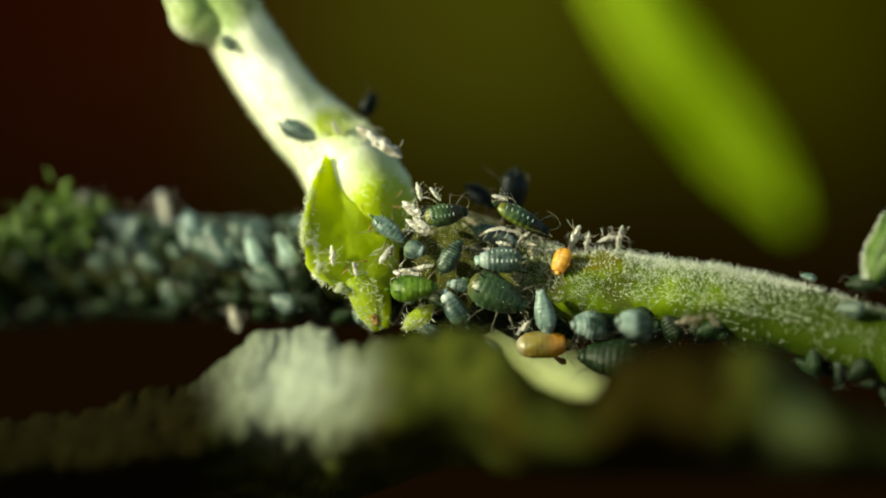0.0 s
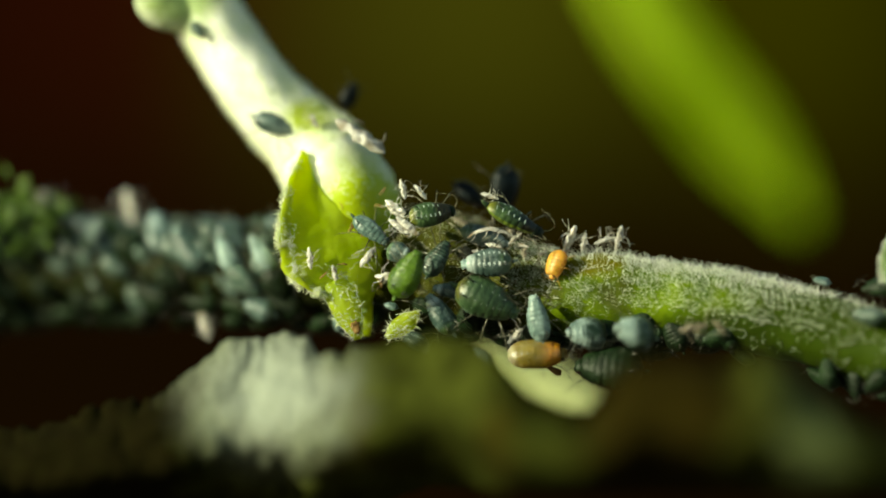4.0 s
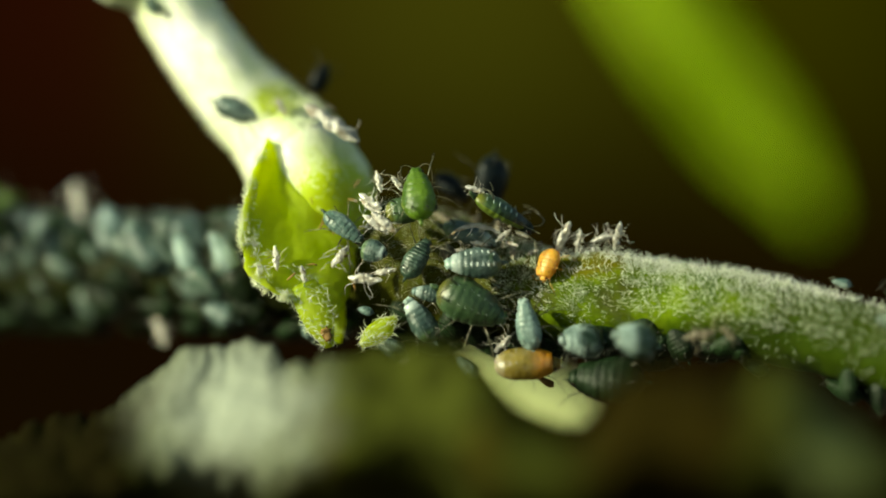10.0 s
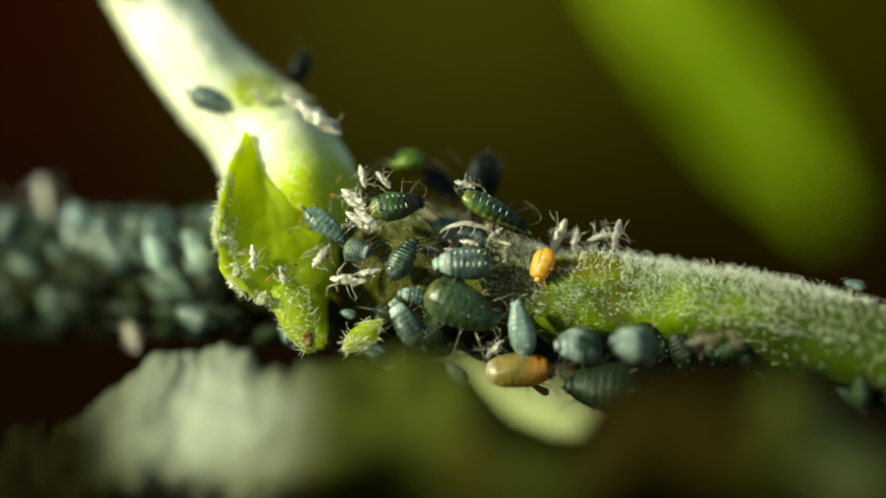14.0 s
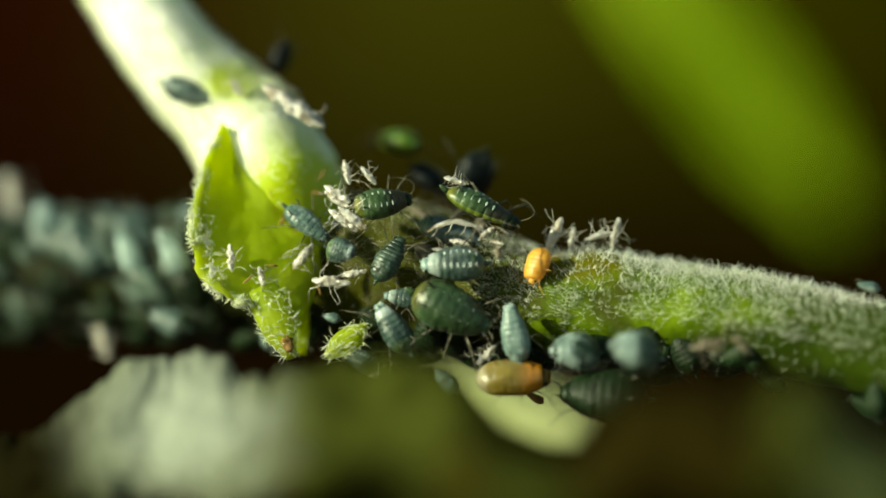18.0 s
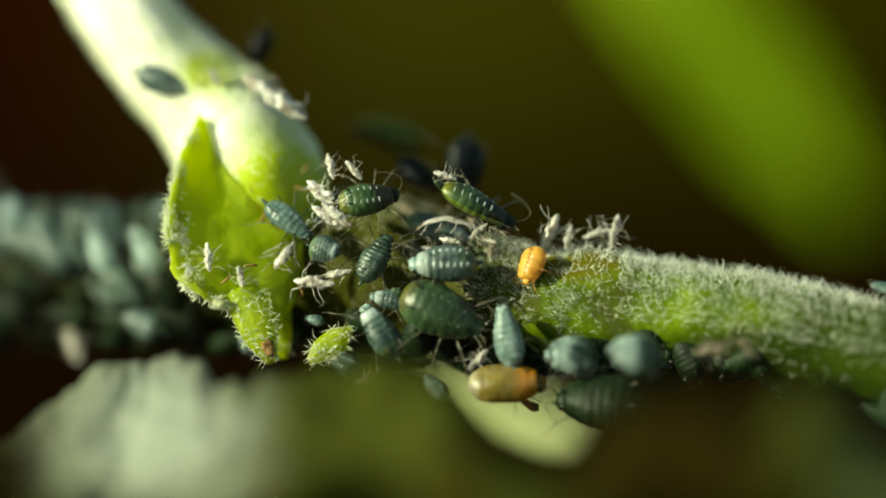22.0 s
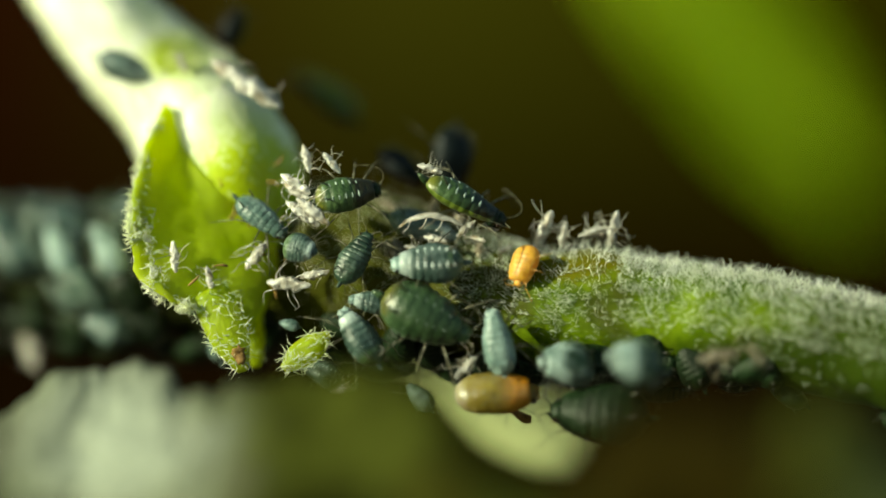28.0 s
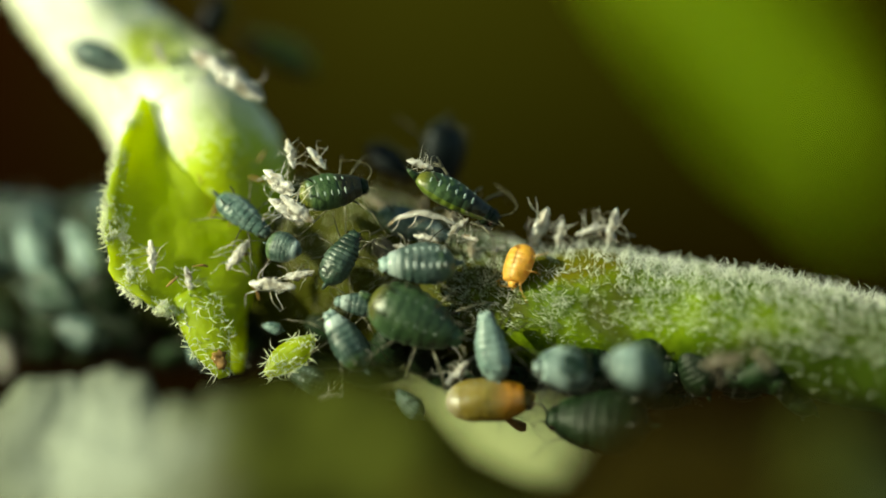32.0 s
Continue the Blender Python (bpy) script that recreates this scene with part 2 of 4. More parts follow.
HUSK = material("shed_skin", (0.46, 0.42, 0.36), (0.93, 0.92, 0.91), 5.0, 0.22, 0.8, 0.3, vary=0.15, stain=(0.32, 0.24, 0.14), gloss=0.9)
DULL_HUSK = material("dull_shed_skin", (0.12, 0.09, 0.055), (0.42, 0.37, 0.28), 5.0, 0.3, 0.8, 0.2, vary=0.2, stain=(0.10, 0.07, 0.03), gloss=0.6)


def backdrop_material():
    """Dim garden far behind: red-brown earth on one side, olive growth in the middle. The sheet glows by itself; its
    dimness and darker ends are in the emitted colour.
    """
    mat = bpy.data.materials.new("far_garden_glow")
    mat.use_nodes = True
    n, l = mat.node_tree.nodes, mat.node_tree.links
    geo = n.new("ShaderNodeNewGeometry")
    sep = n.new("ShaderNodeSeparateXYZ")
    l.new(geo.outputs["Position"], sep.inputs[0])
    blot = n.new("ShaderNodeTexNoise")
    blot.inputs["Scale"].default_value = 22
    l.new(geo.outputs["Position"], blot.inputs["Vector"])
    add = n.new("ShaderNodeMath")
    add.operation = "MULTIPLY_ADD"
    l.new(blot.outputs["Fac"], add.inputs[0])
    add.inputs[1].default_value = 0.008
    l.new(sep.outputs["X"], add.inputs[2])
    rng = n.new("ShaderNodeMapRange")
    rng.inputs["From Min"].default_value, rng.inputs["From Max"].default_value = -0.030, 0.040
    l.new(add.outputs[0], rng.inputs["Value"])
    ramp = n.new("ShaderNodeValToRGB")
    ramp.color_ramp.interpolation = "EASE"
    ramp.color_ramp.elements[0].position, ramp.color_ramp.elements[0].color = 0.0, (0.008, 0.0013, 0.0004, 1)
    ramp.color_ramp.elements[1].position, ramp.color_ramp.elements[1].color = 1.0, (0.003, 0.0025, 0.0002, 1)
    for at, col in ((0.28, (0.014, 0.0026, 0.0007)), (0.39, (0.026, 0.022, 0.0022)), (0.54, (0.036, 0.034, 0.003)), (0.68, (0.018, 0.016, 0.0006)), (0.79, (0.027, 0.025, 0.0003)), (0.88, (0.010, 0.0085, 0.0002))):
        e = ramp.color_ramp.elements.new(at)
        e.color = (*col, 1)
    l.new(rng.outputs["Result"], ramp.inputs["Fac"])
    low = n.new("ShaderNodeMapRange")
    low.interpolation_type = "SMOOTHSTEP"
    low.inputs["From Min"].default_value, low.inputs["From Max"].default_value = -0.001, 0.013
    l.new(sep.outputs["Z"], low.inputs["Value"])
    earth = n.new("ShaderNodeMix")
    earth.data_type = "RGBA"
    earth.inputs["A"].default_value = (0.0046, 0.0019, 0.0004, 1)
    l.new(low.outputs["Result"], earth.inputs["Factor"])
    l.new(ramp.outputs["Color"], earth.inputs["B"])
    # the sheet emits its colour instead of taking the sun
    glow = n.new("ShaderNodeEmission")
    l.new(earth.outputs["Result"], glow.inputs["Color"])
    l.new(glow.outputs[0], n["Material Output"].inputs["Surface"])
    return mat


A_BACK = material("green_back", (0.016, 0.036, 0.014), (0.056, 0.098, 0.042), 4.0, 0.36, 0.9, vary=0.1, relief=0.05, seams=8,
                patches=((-0.47, 0.07, 0.06, (0.075, 0.080, 0.012)),))
# Green back with the shadow over its brown head end painted in.
A_SHADE = material("shaded_head_back", (0.016, 0.036, 0.012), (0.056, 0.098, 0.036), 4.0, 0.36, 0.9, vary=0.1, relief=0.05, seams=8,
                patches=((0.26, 0.22, 0.10, (0.012, 0.011, 0.004)), (-0.47, 0.07, 0.06, (0.11, 0.12, 0.016))))
A_FLANK = material("yellow_flank", (0.06, 0.095, 0.010), (0.16, 0.21, 0.035), 3.0, 0.4, 0.2, 0.15, (0.4, 0.5, 0.03), vary=0.05)
SOIL = material("soil", (0.02, 0.012, 0.006), (0.06, 0.035, 0.018), 0.02, 0.9, 0.6, vary=0.0)
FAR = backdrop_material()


# ---- mesh tools (all measures in mm) ----
class Shape:
    """Gathers points and faces in mm, then makes one mesh in metres."""

    def __init__(self):
        self.v, self.f, self.m = [], [], []

    def grid(self, rows, close=False, slot=0):
        """Joins equally long rows of points into a skin; close: each row is a ring."""
        base, w = len(self.v), len(rows[0])
        for row in rows:
            self.v.extend(row)
        for i in range(len(rows) - 1):
            for j in range(w if close else w - 1):
                k = (j + 1) % w
                a, b = base + i * w, base + (i + 1) * w
                self.f.append((a + j, a + k, b + k, b + j))
                self.m.append(slot)
        return self

    def tube(self, pts, radii, sides=8, slot=0, flat=1.0):
        """A round rod along pts, closed at both ends."""
        pts = [Vector(p) for p in pts]
        rows, side = [], None
        for i, p in enumerate(pts):
            along = (pts[min(i + 1, len(pts) - 1)] - pts[max(i - 1, 0)]).normalized()
            if side is None:
                side = along.orthogonal().normalized()
            side = (side - along * side.dot(along)).normalized()
            up = along.cross(side)
            r = radii[i]
            rows.append([p + (side * math.cos(a) + up * math.sin(a) * flat) * r for a in (math.tau * k / sides for k in range(sides))])
        rows.insert(0, [pts[0]] * sides)
        rows.append([pts[-1]] * sides)
        return self.grid(rows, True, slot)

    def ball(self, centre, radii, turn=None, u=14, w=9, slot=0):
        rows = []
        for i in range(w + 1):
            a = math.pi * i / w
            row = []
            for j in range(u):
                b = math.tau * j / u
                p = Vector((math.cos(a) * radii[0], math.sin(a) * math.cos(b) * radii[1], math.sin(a) * math.sin(b) * radii[2]))
                if turn:
                    p = turn @ p
                row.append(p + Vector(centre))
            rows.append(row)
        return self.grid(rows, True, slot)

    def spike(self, root, tip, r, bend):
        """A hair of two tapering lengths."""
        root, tip = Vector(root), Vector(tip)
        mid = (root + tip) / 2 + Vector(bend)
        d = (tip - root).normalized()
        s = d.orthogonal().normalized() * r
        w = d.cross(s)
        base = len(self.v)
        for p, k in ((root, 1.0), (mid, 0.75)):
            self.v.extend((p + s * k, p + (w * 0.87 - s * 0.5) * k, p - (w * 0.87 + s * 0.5) * k))
        self.v.append(tip)
        for j in range(3):
            k = (j + 1) % 3
            self.f.extend(((base + j, base + k, base + 3 + k, base + 3 + j), (base + 3 + j, base + 3 + k, base + 6)))
            self.m.extend((0, 0))
        return self

    def mesh(self, name, *mats):
        me = bpy.data.meshes.new(name)
        me.from_pydata([tuple(c * MM for c in p) for p in self.v], [], self.f)
        for mat in mats:
            me.materials.append(mat)
        if len(mats) > 1:
            me.polygons.foreach_set("material_index", self.m)
        me.polygons.foreach_set("use_smooth", [True] * len(me.polygons))
        me.update()
        bm = bmesh.new()
        bm.from_mesh(me)
        bmesh.ops.remove_doubles(bm, verts=bm.verts, dist=1e-7)
        bmesh.ops.recalc_face_normals(bm, faces=bm.faces)
        bm.to_mesh(me)
        bm.free()
        return me


def curve(points, n):
    """A smooth line through the points (any dimension), n + 1 samples."""
    p = [Vector(q) for q in points]
    p = [p[0] * 2 - p[1]] + p + [p[-1] * 2 - p[-2]]
    out = []
    spans = len(p) - 3
    for i in range(n + 1):
        s = min(i / n * spans, spans - 1e-6)
        k, f = int(s), s - int(s)
        a, b, c, d = p[k:k + 4]
        out.append(0.5 * ((2 * b) + (c - a) * f + (2 * a - 5 * b + 4 * c - d) * f * f + (3 * b - a - 3 * c + d) * f ** 3))
    return out


def thick(rows, t):
    """The skin given by rows as a closed slab of thickness t."""
    h, w = len(rows), len(rows[0])
    rows = [[Vector(p) for p in r] for r in rows]
    under = []
    for i in range(h):
        line = []
        for j in range(w):
            a = rows[min(i + 1, h - 1)][j] - rows[max(i - 1, 0)][j]
            b = rows[i][min(j + 1, w - 1)] - rows[i][max(j - 1, 0)]
            n = a.cross(b)
            rim = min(i, j, h - 1 - i, w - 1 - j)
            line.append(rows[i][j] + (n.normalized() * t * (0.35 if rim == 0 else 1.0) if n.length > 1e-9 else Vector()))
        under.append(line)
    ring = [a + b[::-1] for a, b in zip(rows, under)]
    s = Shape().grid(ring, True)
    base = len(s.v)
    for end in (0, h - 1):
        s.grid([rows[end], under[end]])
    return s


def part(name, mesh, parent, label="", m=None):
    ob = new(name, mesh)
    ob.parent = parent
    if m is not None:
        ob.matrix_local = m
    return tagged(ob, label)


def thing(name, label, category, m=None, group="", kind="", mesh=None):
    ob = new(name, mesh)
    if mesh is None:
        ob.empty_display_size = 0.0005
    if m is not None:
        ob.matrix_world = m
    return tagged(ob, label, category, group, kind)


def mm(p):
    return Vector(p) * MM


def fuzz(p, f):
    """Smooth noise of about -1 to 1 at f features per mm."""
    return noise.noise(Vector(p) * f)


rnd = random.Random(7)


def frame_of(head, tail, up):
    """Axes of an animal: x to the head, z to its back."""
    x = (Vector(head) - Vector(tail)).normalized()
    z = Vector(up)
    z = (z - x * z.dot(x)).normalized()
    return Matrix((x, z.cross(x), z)).transposed()


def seat(head, tail, up, lift=0.27):
    """Pose with scale for a body of unit length from tail to head."""
    head, tail = Vector(head), Vector(tail)
    size = (head - tail).length / 1.0
    turn = frame_of(head, tail, up)
    base = (head + tail) / 2 - turn @ Vector((0, 0, lift)) * size
    return Matrix.Translation(mm(base)) @ turn.to_4x4() @ Matrix.Diagonal((size, size, size, 1))


# ---- aphids ----
def half_width(u, plump, neck=0.50):
    """Half width of an aphid's body at share u from tail to neck: oval abdomen, narrower thorax."""
    if u < 0.43:
        return plump * max(0.02, 1 - ((0.43 - u) / 0.436) ** 2.2) ** 0.5
    return plump * (1 - neck * ((u - 0.43) / 0.57) ** (1.7 if neck > 0.4 else 3.0))


def body_rows(plump, segs, crease, neck=0.50, rings=84, sides=26, x0=-0.5, x1=0.34):
    """Rings of an aphid's body: flattened back, scalloped margin, thin grooves between the segments."""
    rows = []
    for i in range(rings + 1):
        u = i / rings
        x = x0 + (x1 - x0) * u
        w = half_width(u, plump, neck)
        groove = abs(math.cos(math.pi * segs * u)) ** 22
        swell = math.sin(math.pi * segs * u) ** 2
        w *= 1 - (0.22 if u < 0.6 else 0.7) * crease * groove
        row = []
        for j in range(sides):
            a = math.tau * j / sides
            c, d = math.cos(a), math.sin(a)
            y = math.copysign(abs(c) ** 0.88, c) * w
            z = d * w
            margin = math.exp(-(d / 0.28) ** 2)
            y *= 1 + margin * (0.03 + 0.035 * swell)
            z *= (0.76 + 0.012 * swell - 0.03 * math.exp(-(c / 0.12) ** 2)) if z > 0 else 0.58
            k = 1 + 0.06 * noise.noise(Vector((x * 4.5, y * 4.5 + 3, z * 4.5 + plump * 90))) + 0.03 * noise.noise(Vector((x * 13, y * 13, z * 13)))
            row.append(Vector((x, y * k, 0.27 + z * k)))
        rows.append(row)
    rows.insert(0, [Vector((x0 - 0.004, 0, 0.27))] * sides)
    rows.append([Vector((x1 + 0.005, 0, 0.26))] * sides)
    return rows


LEGS = ((0.20, 0.50, 0.36, 0.30), (0.08, 0.06, 0.40, 0.05), (-0.04, -0.46, 0.42, -0.34))


def aphid_kit(name, skin, limb, plump=0.29, segs=8, crease=0.06, marks="bars", slim_head=1.0, flank=None, edge=0.2, face=None, tubes=True, neck=0.50, wax=None):
    """The meshes of one kind of aphid, unit body length; each is shared by all of its kind."""
    kit = {"marks": None, "tubes": tubes}
    shell = Shape().grid(body_rows(plump, segs, crease, neck), True)
    if flank:
        shell.m = [1 if math.sin(math.tau * (k % 26 + 0.5) / 26) < edge else 0 for k in range(len(shell.f))]
    kit["body"] = shell.mesh(name + "_body", skin, flank or skin)
    kit["head"] = Shape().ball((0.01, 0, 0), (0.085, 0.120 * slim_head, 0.085), u=14, w=10).ball((-0.05, 0, 0.0), (0.07, 0.135 * slim_head, 0.10), u=14, w=8).ball((0.075, 0.05, 0.02), (0.03, 0.028, 0.028), u=8, w=6).ball((0.075, -0.05, 0.02), (0.03, 0.028, 0.028), u=8, w=6).mesh(name + "_head", face or skin)
    kit["eye"] = Shape().ball((0, 0, 0), (0.026, 0.022, 0.026), u=10, w=6).mesh(name + "_eye", EYE)
    pts = curve([(0, 0, 0), (0.07, 0.07, 0.05), (0.06, 0.17, 0.10), (-0.10, 0.27, 0.10), (-0.30, 0.33, 0.05)], 12)
    kit["antenna"] = Shape().tube(pts, [0.0065 - 0.00035 * i for i in range(13)], 6).mesh(name + "_antenna", limb)
    pts = curve([(0, 0, 0), (-0.03, 0.005, 0.03), (-0.07, 0.01, 0.06), (-0.10, 0.01, 0.075)], 6)
    kit["cornicle"] = Shape().tube(pts, [0.015, 0.013, 0.012, 0.011, 0.010, 0.010, 0.011], 8).mesh(name + "_cornicle", LIMB_DARK)
    kit["cauda"] = Shape().tube([(0, 0, 0), (-0.05, 0, 0.015), (-0.10, 0, 0.03), (-0.13, 0, 0.035)], [0.045, 0.036, 0.026, 0.010], 8).mesh(name + "_cauda", skin)
    for i, (x, dx, dy, fx) in enumerate(LEGS):
        knee = Vector((dx * 0.55, 0.24, 0.10))
        ankle = knee + Vector((fx * 0.70, 0.16, -0.25))
        foot = ankle + Vector((fx * 0.14, 0.06, -0.025))
        pts = [Vector((0, 0, 0)), knee * 0.5 + Vector((0, 0, 0.03)), knee, knee.lerp(ankle, 0.5) + Vector((0, 0.02, 0.01)), ankle, foot]
        leg = Shape().tube(pts[:3], [0.014, 0.013, 0.010], 7).ball(knee, (0.012, 0.012, 0.012), u=7, w=5, slot=1)
        leg.tube(pts[2:5], [0.010, 0.0075, 0.007], 7).tube(pts[4:], [0.007, 0.005], 6, slot=1).tube([pts[5], pts[5] + Vector((fx * 0.06, 0.03, -0.03))], [0.0045, 0.002], 5, slot=1)
        kit["leg%d" % i] = leg.mesh(name + "_leg", limb, LIMB_DARK)
    if marks:
        kit["spot"] = Shape().ball((0, 0, 0), (0.046, 0.013, 0.004) if marks == "bars" else (0.014, 0.006, 0.002), u=8, w=5).mesh(name + "_wax", wax or WAX_THIN)
        kit["marks"] = []
        for k in range(6 if marks == "bars" else 7):
            x = -0.37 + 0.095 * k
            w = half_width((x + 0.5) / 0.84, plump)
            for side in (1, -1):
                for ang in ((64,) if marks == "bars" else (64,) if k % 2 else (66, 34)):
                    a = radians(ang if side > 0 else 180 - ang)
                    p = Vector((x, math.cos(a) * w, 0.27 + math.sin(a) * w * 0.81))
                    nrm = Vector((0, math.cos(a) * 0.86, math.sin(a))).normalized()
                    along = Vector((0.05 * side, -nrm.z * side, nrm.y * side)).normalized()
                    turn = Matrix((along, nrm.cross(along), nrm)).transposed().to_4x4()
                    kit["marks"].append(Matrix.Translation(p * MM) @ turn @ Matrix.Diagonal((rnd.uniform(0.75, 1.1), rnd.uniform(0.8, 1.1), 1, 1)))
    return kit


KITS = {
    "grey": aphid_kit("grey", A_TEAL, LIMB, 0.275, 8, 0.05, "bars", face=A_SILVER, wax=WAX),
    "slim": aphid_kit("slim", A_SILVER, LIMB_DARK, 0.215, 8, 0.05, None),
    "bluish": aphid_kit("bluish", A_BLUE, LIMB, 0.215, 8, 0.06, "dots"),
    "spotted": aphid_kit("spotted", A_BACK, LIMB, 0.275, 8, 0.03, "dots", flank=A_GREEN, edge=0.3),
    "spotgrey": aphid_kit("spotgrey", A_TEAL, LIMB, 0.245, 8, 0.05, "dots", face=A_SILVER),
    "dark": aphid_kit("dark", A_DARK, LIMB, 0.27, 10, 0.09, "bars"),
    "green": aphid_kit("green", A_LIME, LIMB, 0.275, 7, 0.05, "dots", flank=A_FLANK, edge=0.35),
    "banded": aphid_kit("banded", A_SHADE, LIMB, 0.18, 8, 0.06, "bars", flank=A_FLANK, edge=0.3, face=A_DEEP),
    "shaded": aphid_kit("shaded", A_SHADE, LIMB, 0.255, 8, 0.05, "bars", flank=A_FLANK, edge=0.1, face=A_DEEP),
    "black": aphid_kit("black", A_BLACK, LIMB_DARK, 0.30, 8, 0.05, None),
    "amber": aphid_kit("amber", A_AMBER, LIMB_DARK, 0.255, 9, 0.005, "dots", tubes=False, neck=0.40),
    "orange": aphid_kit("orange", A_ORANGE, A_ORANGE, 0.34, 7, 0.02, None, tubes=False, neck=0.34),
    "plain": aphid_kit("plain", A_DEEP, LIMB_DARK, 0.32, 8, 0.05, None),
    "round": aphid_kit("round", A_ROUND, LIMB_DARK, 0.37, 8, 0.05, None),
    "stub": aphid_kit("stub", A_TEAL, LIMB, 0.40, 8, 0.05, None),
    "ridged": aphid_kit("ridged", A_DARK, LIMB, 0.25, 10, 0.20, None),
    "far": aphid_kit("far", A_SKY, LIMB, 0.24, 8, 0.06, None),
    "blue": aphid_kit("blue", A_BLUE, LIMB, 0.29, 8, 0.06, None),
}


def aphid(kind, head, tail, up, label, limbs=True, reach=0.9, group="aphids on the stem"):
    """One aphid between the two places, its back towards up. Returns its root."""
    kit = KITS[kind]
    root = thing("aphid", label, "aphid", seat(head, tail, up), group)
    part("abdomen", kit["body"], root)
    h = part("head", kit["head"], root, m=pose(0.36 * MM, 0, 0.25 * MM))
    for side in (1, -1):
        flip = Matrix.Diagonal((1, side, 1, 1))
        part("eye", kit["eye"], h, "dark eye", pose(0.02 * MM, side * 0.115 * MM, 0.02 * MM))
        part("antenna", kit["antenna"], h, "thin jointed antenna", pose(0.08 * MM, side * 0.05 * MM, 0.04 * MM, 0, rnd.uniform(-25, 15), rnd.uniform(-25, 25) * side) @ flip)
        if kit["tubes"]:
            part("cornicle", kit["cornicle"], root, "dark tube", pose(-0.31 * MM, side * 0.12 * MM, 0.44 * MM) @ flip)
        if limbs:
            for i, (x, dx, dy, fx) in enumerate(LEGS):
                part("leg", kit["leg%d" % i], root, "thin leg", pose(x * MM, side * 0.15 * MM, 0.20 * MM, side * rnd.uniform(-8, 12), 0, side * rnd.uniform(-18, 18)) @ Matrix.Scale(reach, 4) @ flip)
    if kit["tubes"]:
        part("cauda", kit["cauda"], root, m=pose(-0.49 * MM, 0, 0.27 * MM))
    if kit["marks"]:
        for m in kit["marks"]:
            part("wax_spot", kit["spot"], root, m=m)
    return root


# ---- shed skins ----
def husk_kit(seed, skin):
    r = random.Random(seed)
    rows = []
    for i in range(25):
        u = i / 24
        w = 0.13 * math.sin(math.pi * (0.04 + 0.92 * u)) ** 0.7
        row = []
        for j in range(14):
            a = math.tau * j / 14
            k = 1 + 0.95 * noise.noise(Vector((u * 5 + seed, math.cos(a) * 1.6, math.sin(a) * 1.6))) + 0.45 * noise.noise(Vector((u * 13, math.cos(a) * 3 + seed, math.sin(a) * 3)))
            row.append(Vector((u - 0.5, math.cos(a) * w * k, 0.15 + math.sin(a) * w * 0.7 * k)))
        rows.append(row)
    kit = {"body": Shape().grid([[Vector((-0.51, 0, 0.15))] * 14] + rows + [[Vector((0.51, 0, 0.15))] * 14], True).mesh("husk_body", skin)}
    for i in range(10):
        pts = [Vector((0, 0, 0))]
        way = Vector((r.uniform(-0.6, 0.6), 0.8, r.uniform(-0.1, 0.8)))
        for k in range(4):
            pts.append(pts[-1] + way.normalized() * 0.21)
            way += Vector((r.uniform(-0.8, 0.8), r.uniform(-0.3, 0.3), r.uniform(-0.9, 0.3)))
        kit[i] = Shape().tube(curve(pts, 8), [0.020, 0.017, 0.014, 0.012, 0.011, 0.010, 0.009, 0.007, 0.004], 6).mesh("husk_leg", skin)
    return kit


HUSKS = [husk_kit(s, HUSK) for s in range(4)]
DULL_HUSKS = [husk_kit(s, DULL_HUSK) for s in range(4)]


def husk(head, tail, up, seed=0, label="crumpled whitish shed aphid skin", curl=1.0, dull=False):
    kit = (DULL_HUSKS if dull else HUSKS)[seed % 4]
    root = thing("shed_skin", label, "shed skin", seat(head, tail, up, 0.15), "shed skins")
    part("body", kit["body"], root)
    for i in range(10):
        side = 1 if i % 2 else -1
        part("leg", kit[i], root, "curled empty leg", pose((-0.38 + 0.08 * i) * MM, side * 0.07 * MM, 0.16 * MM, side * rnd.uniform(-50, 60), 0, rnd.uniform(-40, 40)) @ Matrix.Scale(rnd.uniform(0.6, 1.0) * curl, 4) @ Matrix.Diagonal((1, side, 1, 1)))
    return root


# ---- far surroundings ----
thing("ground", "dark bare garden soil far below the plant", "ground", pose(0, 0, -0.3), kind="structure",
      mesh=Shape().grid([[Vector((x * 1000, y * 1000, 0)) for x in (-60, -1, 0, 1, 60)] for y in (-60, -1, 0, 1, 60)]).mesh("ground", SOIL))
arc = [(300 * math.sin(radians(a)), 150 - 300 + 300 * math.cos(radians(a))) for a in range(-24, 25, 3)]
thing("backdrop", "self-lit sheet in dim olive and red-brown for the garden far behind", "backdrop", kind="structure",
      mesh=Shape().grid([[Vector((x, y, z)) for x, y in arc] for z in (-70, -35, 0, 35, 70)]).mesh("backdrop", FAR))


